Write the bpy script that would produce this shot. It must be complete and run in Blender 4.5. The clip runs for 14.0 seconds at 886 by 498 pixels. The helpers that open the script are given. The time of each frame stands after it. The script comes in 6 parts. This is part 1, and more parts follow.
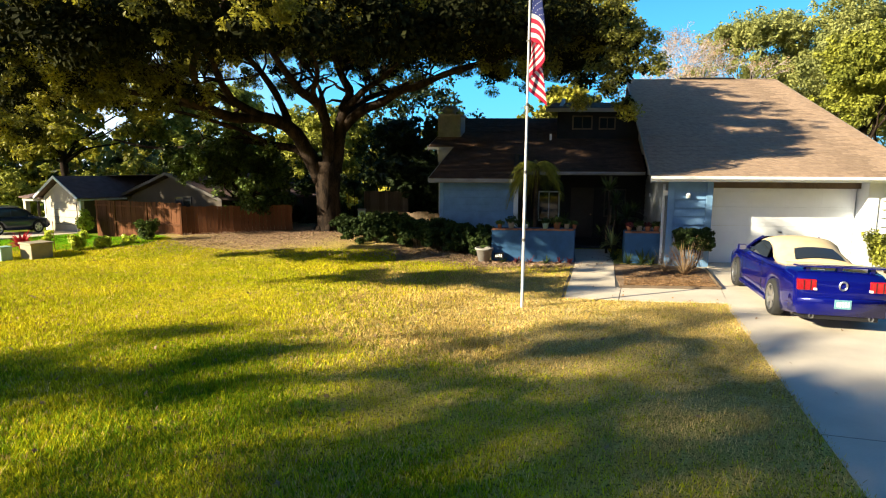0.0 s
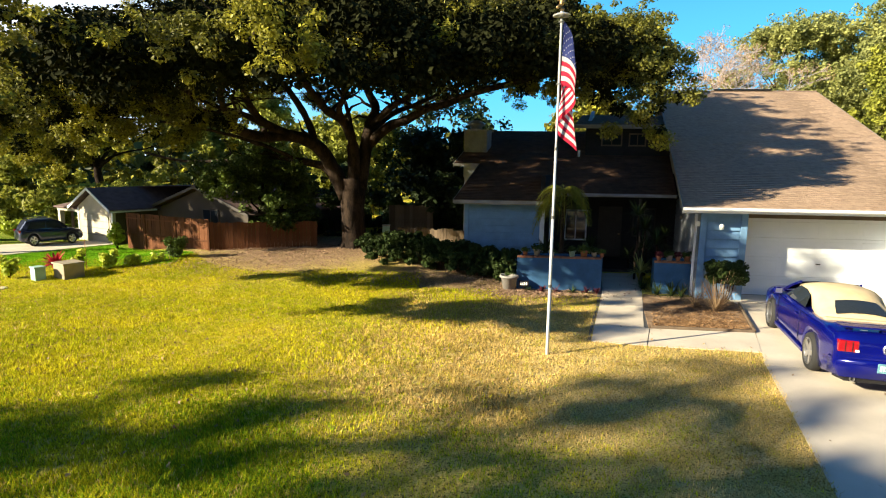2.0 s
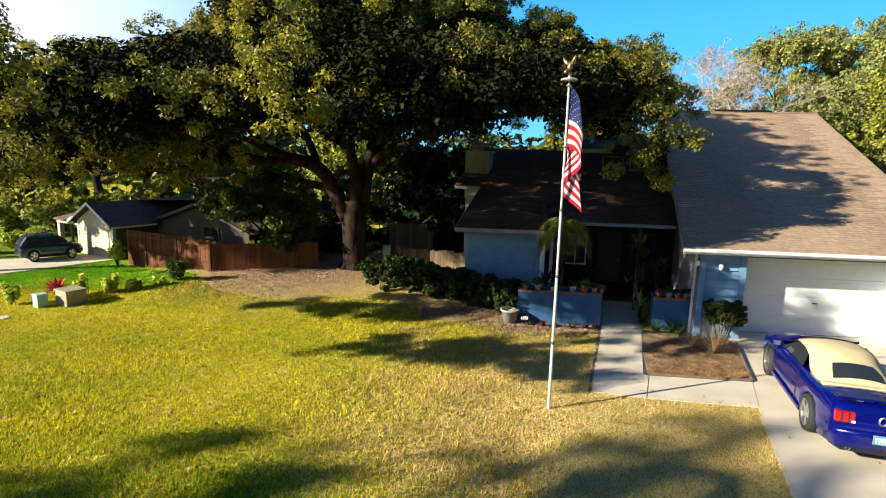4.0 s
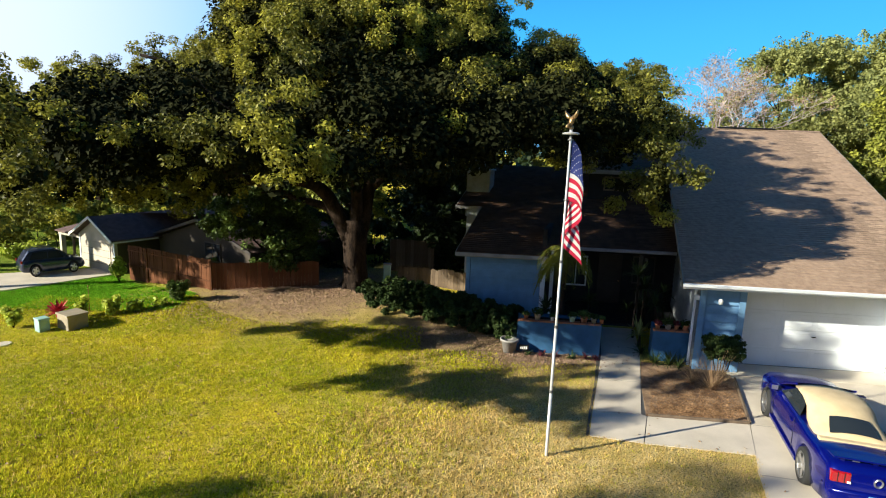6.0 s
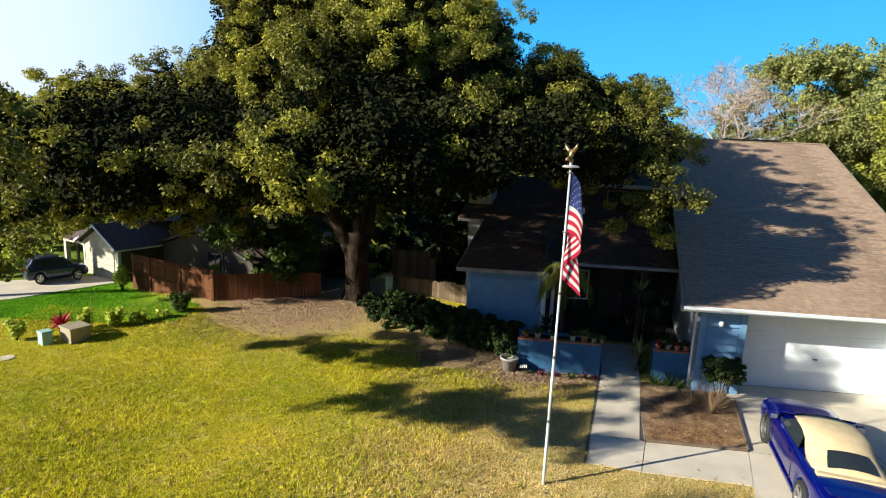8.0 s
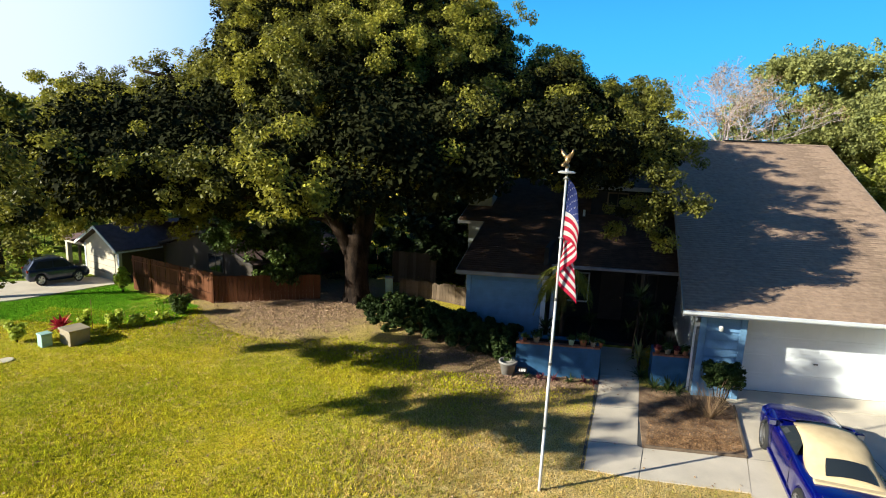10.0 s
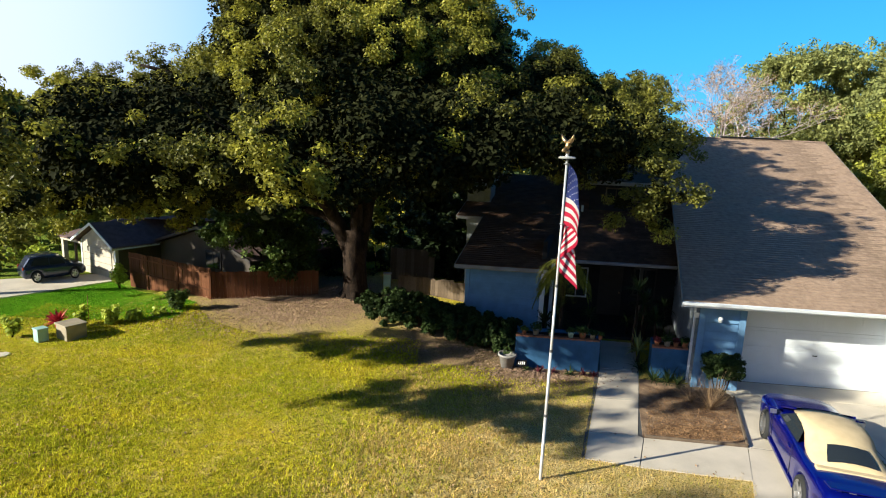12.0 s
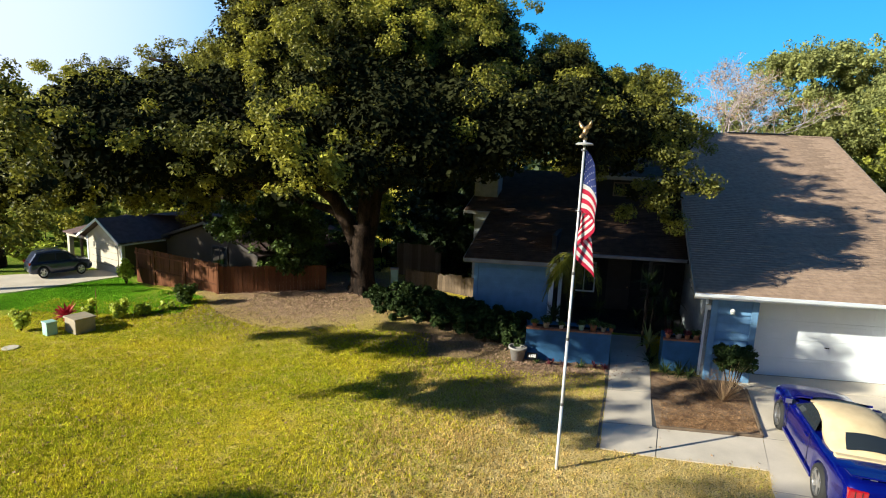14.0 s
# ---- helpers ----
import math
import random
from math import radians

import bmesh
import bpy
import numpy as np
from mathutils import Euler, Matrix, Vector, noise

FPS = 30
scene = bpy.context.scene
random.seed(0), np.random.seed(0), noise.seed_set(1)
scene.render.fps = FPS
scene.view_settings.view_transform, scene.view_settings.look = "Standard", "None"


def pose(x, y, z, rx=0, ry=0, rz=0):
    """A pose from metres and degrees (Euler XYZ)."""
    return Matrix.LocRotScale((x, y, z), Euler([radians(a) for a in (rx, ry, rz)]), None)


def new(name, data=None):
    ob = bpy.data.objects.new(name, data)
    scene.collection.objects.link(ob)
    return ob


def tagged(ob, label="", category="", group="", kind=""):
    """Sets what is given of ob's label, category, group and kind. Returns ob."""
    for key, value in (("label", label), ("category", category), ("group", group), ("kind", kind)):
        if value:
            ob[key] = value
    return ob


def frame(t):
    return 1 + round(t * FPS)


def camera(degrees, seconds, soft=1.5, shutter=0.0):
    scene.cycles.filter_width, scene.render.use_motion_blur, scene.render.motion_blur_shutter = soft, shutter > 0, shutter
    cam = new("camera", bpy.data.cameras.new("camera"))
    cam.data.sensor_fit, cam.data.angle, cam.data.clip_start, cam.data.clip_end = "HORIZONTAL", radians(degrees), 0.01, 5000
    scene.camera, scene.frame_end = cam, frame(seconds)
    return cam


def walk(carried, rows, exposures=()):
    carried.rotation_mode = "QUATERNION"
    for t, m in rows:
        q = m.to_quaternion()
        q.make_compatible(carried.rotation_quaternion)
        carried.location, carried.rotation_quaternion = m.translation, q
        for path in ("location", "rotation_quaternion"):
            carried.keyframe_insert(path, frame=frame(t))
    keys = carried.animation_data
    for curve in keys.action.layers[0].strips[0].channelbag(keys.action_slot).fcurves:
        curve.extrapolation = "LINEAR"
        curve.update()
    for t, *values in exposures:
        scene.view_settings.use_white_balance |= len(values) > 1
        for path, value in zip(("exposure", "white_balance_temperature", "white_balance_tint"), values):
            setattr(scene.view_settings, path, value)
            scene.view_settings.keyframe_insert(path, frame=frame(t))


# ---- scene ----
cam = camera(77.42, 14.0, soft=1.1)

PATH = [
    (0.0, pose(0.108, -1.437, 2.724, 82.13, -0.34, -1.22)),
    (0.5, pose(0.130, -1.406, 2.880, 82.07, -0.44, 0.16)),
    (1.0, pose(0.007, -1.313, 3.084, 81.93, -0.50, 0.58)),
    (1.5, pose(-0.041, -1.209, 3.392, 81.64, -0.65, 0.99)),
    (2.0, pose(0.094, -1.121, 3.714, 81.36, -0.80, 1.38)),
    (2.5, pose(0.154, -1.059, 4.034, 81.16, -0.97, 1.52)),
    (3.0, pose(0.069, -1.040, 4.366, 80.93, -1.18, 1.38)),
    (5.5, pose(-0.196, -0.943, 5.840, 79.84, -2.03, 1.16)),
    (6.0, pose(-0.130, -0.869, 6.087, 79.71, -2.15, 1.32)),
    (6.5, pose(-0.092, -0.785, 6.315, 79.52, -2.32, 1.59)),
    (7.0, pose(-0.057, -0.756, 6.435, 79.51, -2.39, 1.75)),
    (7.5, pose(-0.060, -0.771, 6.584, 79.43, -2.50, 1.78)),
    (8.0, pose(-0.055, -0.763, 6.728, 79.35, -2.59, 1.86)),
    (10.5, pose(0.123, -0.683, 6.849, 79.25, -2.62, 2.28)),
    (11.0, pose(0.134, -0.743, 6.771, 79.36, -2.60, 2.22)),
    (11.5, pose(0.080, -0.780, 6.671, 79.45, -2.54, 2.08)),
    (12.0, pose(0.041, -0.711, 6.528, 79.60, -2.54, 1.89)),
    (12.5, pose(-0.001, -0.576, 6.426, 79.65, -2.52, 1.91)),
    (13.0, pose(-0.054, -0.495, 6.342, 79.66, -2.46, 2.16)),
    (13.5, pose(-0.170, -0.581, 6.301, 79.63, -2.46, 2.15)),
    (14.0, pose(-0.250, -0.719, 6.255, 79.70, -2.48, 1.90)),
]
walk(cam, PATH, [(0.0, 1.70, 6300, 10), (3.2, 1.56, 6050, 10), (5.6, 1.23, 5500, 10), (14.0, 1.20, 5430, 10)])

# ---- light ----
SUN_FROM = Vector((-0.93, -0.37, 0.40)).normalized()     # towards the sun
world = bpy.data.worlds.new("sky_world")
scene.world = world
world.use_nodes = True
wn = world.node_tree
sky = wn.nodes.new("ShaderNodeTexSky")
sky.sky_type, sky.sun_disc = "NISHITA", False
sky.sun_elevation = math.asin(SUN_FROM.z)
sky.sun_rotation = math.atan2(SUN_FROM.x, SUN_FROM.y)
sky.air_density, sky.dust_density, sky.ozone_density = 1.0, 0.1, 3.2
tone = wn.nodes.new("ShaderNodeHueSaturation")
tone.inputs["Saturation"].default_value = 1.3
wn.links.new(sky.outputs[0], tone.inputs["Color"])
# white lens glare put into the low sunward sky, thinning upwards and away from the sun
way = wn.nodes.new("ShaderNodeTexCoord")
flat = Vector((SUN_FROM.x, SUN_FROM.y, 0)).normalized()
toward, up = wn.nodes.new("ShaderNodeVectorMath"), wn.nodes.new("ShaderNodeSeparateXYZ")
toward.operation = "DOT_PRODUCT"
toward.inputs[1].default_value = flat
wn.links.new(way.outputs["Generated"], toward.inputs[0])
wn.links.new(way.outputs["Generated"], up.inputs[0])
side, low = wn.nodes.new("ShaderNodeMapRange"), wn.nodes.new("ShaderNodeMapRange")
side.interpolation_type = low.interpolation_type = "SMOOTHSTEP"
side.inputs["From Min"].default_value, side.inputs["From Max"].default_value = -0.24, 0.34
low.inputs["From Min"].default_value, low.inputs["From Max"].default_value = 0.20, 0.52
low.inputs["To Min"].default_value, low.inputs["To Max"].default_value = 1.0, 0.0
wn.links.new(toward.outputs["Value"], side.inputs[0])
wn.links.new(up.outputs["Z"], low.inputs[0])
both, glare = wn.nodes.new("ShaderNodeMath"), wn.nodes.new("ShaderNodeMix")
both.operation = "MULTIPLY"
wn.links.new(side.outputs[0], both.inputs[0])
wn.links.new(low.outputs[0], both.inputs[1])
glare.data_type = "RGBA"
glare.inputs["B"].default_value = (8.6, 8.8, 9.4, 1)
wn.links.new(both.outputs[0], glare.inputs["Factor"])
# the low sky all round is brighter than the zenith
band, glow = wn.nodes.new("ShaderNodeMapRange"), wn.nodes.new("ShaderNodeMix")
band.interpolation_type = "SMOOTHSTEP"
band.inputs["From Min"].default_value, band.inputs["From Max"].default_value = 0.12, 0.48
band.inputs["To Min"].default_value, band.inputs["To Max"].default_value = 0.75, 0.0
wn.links.new(up.outputs["Z"], band.inputs[0])
glow.data_type = "RGBA"
glow.inputs["B"].default_value = (1.0, 5.6, 9.6, 1)
wn.links.new(band.outputs[0], glow.inputs["Factor"])
wn.links.new(tone.outputs[0], glow.inputs["A"])
wn.links.new(glow.outputs["Result"], glare.inputs["A"])
wn.links.new(glare.outputs["Result"], wn.nodes["Background"].inputs[0])
wn.nodes["Background"].inputs[1].default_value = 0.05
sun = new("sun", bpy.data.lights.new("sun", "SUN"))
sun.data.energy, sun.data.angle, sun.data.color = 5.0, radians(0.6), (1.0, 0.86, 0.58)
sun.rotation_mode = "QUATERNION"
sun.rotation_quaternion = SUN_FROM.to_track_quat("Z", "Y")


# ---- materials ----
def material(name, colour, rough=0.7, metal=0.0, dark=None, scale=8.0, fine=60.0, amount=0.5, bump=0.15, vary=0.0, island=False, coat=0.0, spec=0.5, stretch=(1, 1, 1), transmit=0.0):
    """A node material: two scales of noise between colour and dark, fine bump, roughness that varies with the grain."""
    m = bpy.data.materials.new(name)
    m.use_nodes = True
    nt, b = m.node_tree, m.node_tree.nodes["Principled BSDF"]
    n = lambda k: nt.nodes.new(k)
    link = nt.links.new
    dark = dark or tuple(c * 0.62 for c in colour)
    tc, mp = n("ShaderNodeTexCoord"), n("ShaderNodeMapping")
    link(tc.outputs["Object"], mp.inputs[0])
    mp.inputs["Scale"].default_value = stretch
    big, small = n("ShaderNodeTexNoise"), n("ShaderNodeTexNoise")
    big.inputs["Scale"].default_value, big.inputs["Detail"].default_value = scale, 5
    small.inputs["Scale"].default_value, small.inputs["Detail"].default_value = fine, 3
    link(mp.outputs[0], big.inputs["Vector"])
    link(mp.outputs[0], small.inputs["Vector"])
    add = n("ShaderNodeMath")
    add.operation = "MULTIPLY_ADD"
    link(small.outputs[0], add.inputs[0])
    add.inputs[1].default_value = 0.5
    link(big.outputs[0], add.inputs[2])
    ramp = n("ShaderNodeMapRange")
    ramp.inputs["From Min"].default_value, ramp.inputs["From Max"].default_value = 0.5, 1.0
    ramp.inputs["To Max"].default_value = amount * 2
    link(add.outputs[0], ramp.inputs[0])
    mix = n("ShaderNodeMix")
    mix.data_type = "RGBA"
    mix.inputs["A"].default_value, mix.inputs["B"].default_value = (*colour, 1), (*dark, 1)
    link(ramp.outputs[0], mix.inputs["Factor"])
    out = mix.outputs["Result"]
    if vary:
        src = n("ShaderNodeNewGeometry").outputs["Random Per Island"] if island else n("ShaderNodeObjectInfo").outputs["Random"]
        hsv, mr = n("ShaderNodeHueSaturation"), n("ShaderNodeMapRange")
        mr.inputs["To Min"].default_value, mr.inputs["To Max"].default_value = 1 - vary, 1 + vary
        link(src, mr.inputs[0])
        link(mr.outputs[0], hsv.inputs["Value"])
        link(out, hsv.inputs["Color"])
        out = hsv.outputs[0]
    link(out, b.inputs["Base Color"])
    rr = n("ShaderNodeMapRange")
    rr.inputs["To Min"].default_value, rr.inputs["To Max"].default_value = max(0.02, rough - 0.08), min(1, rough + 0.08)
    link(small.outputs[0], rr.inputs[0])
    link(rr.outputs[0], b.inputs["Roughness"])
    b.inputs["Metallic"].default_value = metal
    b.inputs["Specular IOR Level"].default_value = spec
    b.inputs["Coat Weight"].default_value = coat
    b.inputs["Coat Roughness"].default_value = 0.05
    if bump:
        bp = n("ShaderNodeBump")
        bp.inputs["Strength"].default_value, bp.inputs["Distance"].default_value = bump, 0.02
        link(small.outputs[0], bp.inputs["Height"])
        link(bp.outputs[0], b.inputs["Normal"])
    if transmit:
        tr, ms = n("ShaderNodeBsdfTranslucent"), n("ShaderNodeMixShader")
        link(out, tr.inputs[0])
        ms.inputs[0].default_value = transmit
        link(b.outputs[0], ms.inputs[1])
        link(tr.outputs[0], ms.inputs[2])
        link(ms.outputs[0], nt.nodes["Material Output"].inputs[0])
    return m


def glass(name, colour=(0.02, 0.025, 0.03), rough=0.05):
    m = bpy.data.materials.new(name)
    m.use_nodes = True
    b = m.node_tree.nodes["Principled BSDF"]
    b.inputs["Base Color"].default_value = (*colour, 1)
    b.inputs["Roughness"].default_value = rough
    b.inputs["Coat Weight"].default_value = 0.15
    b.inputs["Specular IOR Level"].default_value = 0.35
    return m


M = dict(
    concrete=material("concrete", (0.66, 0.58, 0.47), 0.85, scale=1.2, fine=90, amount=0.35, vary=0.05),
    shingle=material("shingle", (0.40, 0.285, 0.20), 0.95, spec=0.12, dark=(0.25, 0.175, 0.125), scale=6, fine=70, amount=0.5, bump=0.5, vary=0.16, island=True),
    # low-wing shingle, its colour taken darker to stand for the oak's shade
    shingle_shaded=material("shingle_shaded", (0.12, 0.072, 0.048), 0.95, spec=0.08, dark=(0.065, 0.04, 0.028), scale=3, fine=70, amount=0.5, bump=0.5, vary=0.16, island=True),
    blue=material("blue_paint", (0.18, 0.33, 0.55), 0.65, spec=0.25, dark=(0.12, 0.22, 0.35), scale=3, fine=40, amount=0.4, vary=0.04),
    planter_blue=material("planter_paint", (0.05, 0.13, 0.27), 0.75, spec=0.15, dark=(0.035, 0.095, 0.19), scale=4, fine=50, amount=0.5),
    # near black: the shade of the porch recess is put into this colour
    deep_shade=material("deep_shade_black", (0.03, 0.03, 0.034), 0.8, spec=0.15, scale=3, fine=40, amount=0.4),
    white=material("white_paint", (0.80, 0.83, 0.88), 0.5, dark=(0.66, 0.69, 0.73), scale=2, fine=50, amount=0.3, bump=0.05),
    grey_siding=material("grey_siding", (0.33, 0.36, 0.40), 0.65, scale=3, fine=40, amount=0.4, vary=0.05),
    # grey, a step darker than the garage's white trim; for the low wing's eaves
    trim_grey=material("grey_trim", (0.36, 0.36, 0.38), 0.75, dark=(0.20, 0.20, 0.21), scale=2, fine=40, amount=0.5),
    soffit=material("soffit_paint", (0.27, 0.26, 0.24), 0.8, scale=3, fine=40, amount=0.3),
    dark_wood=material("dark_door", (0.045, 0.035, 0.03), 0.5, scale=4, fine=60),
    window=glass("window_glass"),
    bark=material("bark", (0.055, 0.037, 0.026), 0.95, spec=0.1, dark=(0.014, 0.010, 0.008), scale=4, fine=30, amount=0.7, bump=0.9, stretch=(1, 1, 0.35)),
    leaf=material("oak_leaf", (0.46, 0.425, 0.042), 0.5, spec=0.22, dark=(0.11, 0.11, 0.018), scale=0.35, fine=2.5, amount=0.7, bump=0, vary=0.45, island=True, transmit=0.32),
    # oak leaf again, with the crown's shade put into its colour
    leaf_shade=material("shade_leaf", (0.028, 0.030, 0.010), 0.8, spec=0.04, dark=(0.012, 0.014, 0.005), scale=0.6, fine=3, amount=0.6, bump=0, vary=0.35, island=True),
    leaf_light=material("light_leaf", (0.42, 0.42, 0.13), 0.6, spec=0.2, dark=(0.22, 0.24, 0.08), scale=0.4, fine=3, amount=0.6, bump=0, vary=0.3, island=True, transmit=0.4),
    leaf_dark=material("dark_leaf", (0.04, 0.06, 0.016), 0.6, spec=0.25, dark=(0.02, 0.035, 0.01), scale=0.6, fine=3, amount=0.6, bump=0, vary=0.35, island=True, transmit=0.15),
    leaf_olive=material("olive_leaf", (0.40, 0.40, 0.06), 0.6, spec=0.15, dark=(0.16, 0.18, 0.03), scale=0.4, fine=3, amount=0.6, bump=0, vary=0.4, island=True, transmit=0.3),
    twig=material("bare_twig", (0.46, 0.38, 0.37), 0.9, scale=3, fine=20, bump=0),
    hedge=material("hedge_leaf", (0.055, 0.085, 0.02), 0.6, spec=0.12, dark=(0.016, 0.027, 0.008), scale=0.8, fine=4, amount=0.5, bump=0, vary=0.4, island=True, transmit=0.15),
    laurel=material("laurel_leaf", (0.12, 0.17, 0.03), 0.5, spec=0.2, dark=(0.03, 0.05, 0.012), scale=0.8, fine=4, amount=0.5, bump=0, vary=0.45, island=True, transmit=0.2),
    lime=material("lime_leaf", (0.58, 0.62, 0.06), 0.55, dark=(0.30, 0.38, 0.03), scale=2, fine=6, amount=0.6, bump=0, vary=0.3, island=True, transmit=0.35),
    red_leaf=material("red_leaf", (0.60, 0.03, 0.05), 0.5, dark=(0.22, 0.015, 0.03), scale=5, fine=20, bump=0, vary=0.3, island=True, transmit=0.3),
    dry=material("dry_leaf", (0.42, 0.29, 0.15), 0.8, dark=(0.22, 0.13, 0.07), scale=4, fine=20, amount=0.6, bump=0, vary=0.4, island=True, transmit=0.15),
    fence=material("fence_board", (0.15, 0.06, 0.028), 0.9, spec=0.12, dark=(0.09, 0.04, 0.02), scale=3, fine=25, amount=0.5, bump=0.4, vary=0.2, stretch=(1, 1, 0.2)),
    fence_grey=material("weathered_board", (0.19, 0.14, 0.095), 0.9, spec=0.12, dark=(0.10, 0.075, 0.055), scale=3, fine=25, bump=0.4, vary=0.25, stretch=(1, 1, 0.2)),
    tan_wall=material("tan_stucco", (0.07, 0.055, 0.042), 0.9, scale=2, fine=60, amount=0.3),
    cream=material("cream_stucco", (0.52, 0.46, 0.37), 0.85, scale=2, fine=60, amount=0.3),
    roof_grey=material("grey_shingle", (0.19, 0.13, 0.125), 0.95, spec=0.12, scale=4, fine=40, amount=0.5, bump=0.4),
    pole=material("pole_aluminium", (0.62, 0.61, 0.59), 0.35, metal=0.35, scale=3, fine=60, amount=0.2, bump=0.03),
    joint=material("pole_joint", (0.10, 0.10, 0.10), 0.5, scale=5, fine=40, bump=0.02),
    gold=material("bronze_gold", (0.45, 0.30, 0.14), 0.4, metal=0.8, scale=6, fine=40),
    flag_red=material("flag_red", (0.62, 0.012, 0.06), 0.75, scale=6, fine=250, amount=0.15, bump=0.0, transmit=0.5),
    flag_white=material("flag_white", (0.85, 0.83, 0.80), 0.75, scale=6, fine=250, amount=0.1, bump=0.0, transmit=0.5),
    flag_blue=material("flag_blue", (0.03, 0.045, 0.20), 0.75, scale=6, fine=250, amount=0.3, bump=0.05, transmit=0.25),
    car_blue=material("car_paint", (0.003, 0.005, 0.15), 0.16, metal=0.25, spec=0.4, dark=(0.002, 0.004, 0.10), scale=2, fine=200, amount=0.3, bump=0, coat=0.45),
    canvas=material("tan_canvas", (0.64, 0.50, 0.29), 0.85, dark=(0.42, 0.31, 0.17), scale=3.5, fine=300, amount=0.3, bump=0.1),
    rubber=material("tyre_rubber", (0.02, 0.02, 0.02), 0.85, scale=6, fine=60, bump=0.1),
    chrome=material("wheel_alloy", (0.62, 0.62, 0.63), 0.3, metal=0.9, scale=6, fine=60, bump=0.02),
    black=material("black_plastic", (0.012, 0.012, 0.014), 0.4, scale=6, fine=60, bump=0.03),
    interior=material("grey_upholstery", (0.16, 0.15, 0.14), 0.8, scale=5, fine=80, bump=0.1),
    lens_red=material("tail_lens", (0.34, 0.006, 0.010), 0.15, scale=20, fine=90, amount=0.3, bump=0.1, coat=1.0),
    plate=material("plate_teal", (0.14, 0.32, 0.40), 0.4, scale=8, fine=60, bump=0),
    suv=material("suv_paint", (0.022, 0.03, 0.066), 0.3, metal=0.5, scale=2, fine=100, amount=0.2, bump=0, coat=0.8),
    box_tan=material("utility_tan", (0.36, 0.30, 0.21), 0.75, scale=3, fine=50, amount=0.5),
    box_green=material("utility_green", (0.36, 0.55, 0.50), 0.6, scale=3, fine=50, amount=0.4),
    terracotta=material("terracotta", (0.34, 0.14, 0.075), 0.85, scale=5, fine=60, vary=0.25),
    pot_grey=material("pot_grey", (0.33, 0.31, 0.29), 0.8, scale=5, fine=60),
    steel=material("chimney_metal", (0.34, 0.35, 0.37), 0.5, metal=0.4, scale=3, fine=40, amount=0.5),
    wine=material("wine_leaf", (0.15, 0.035, 0.045), 0.6, spec=0.15, dark=(0.06, 0.015, 0.025), scale=5, fine=20, bump=0, vary=0.4, island=True, transmit=0.2),
    needle=material("straw_litter", (0.46, 0.31, 0.21), 0.9, dark=(0.20, 0.12, 0.075), scale=3, fine=20, amount=0.6, bump=0, vary=0.4, island=True),
    bed_straw=material("bed_straw", (0.36, 0.215, 0.105), 0.9, spec=0.1, dark=(0.16, 0.09, 0.045), scale=3, fine=20, amount=0.6, bump=0, vary=0.45, island=True),
    blade=material("grass_blade", (0.66, 0.57, 0.018), 0.85, spec=0.04, dark=(0.36, 0.39, 0.008), scale=0.5, fine=4, amount=0.6, bump=0, vary=0.55, island=True, transmit=0.25),
    blade_green=material("vivid_blade", (0.26, 0.50, 0.012), 0.8, spec=0.06, dark=(0.13, 0.32, 0.008), scale=0.5, fine=4, amount=0.6, bump=0, vary=0.5, island=True, transmit=0.25),
    blade_mid=material("green_blade", (0.36, 0.46, 0.018), 0.85, spec=0.04, dark=(0.16, 0.27, 0.008), scale=0.5, fine=4, amount=0.6, bump=0, vary=0.5, island=True, transmit=0.25),
    blade_dry=material("dry_blade", (0.76, 0.55, 0.20), 0.85, spec=0.04, dark=(0.40, 0.29, 0.08), scale=0.8, fine=5, amount=0.6, bump=0, vary=0.5, island=True, transmit=0.2),
    lamp_white=material("lamp_white", (0.85, 0.85, 0.83), 0.3, scale=6, fine=40, amount=0.1, bump=0),
)


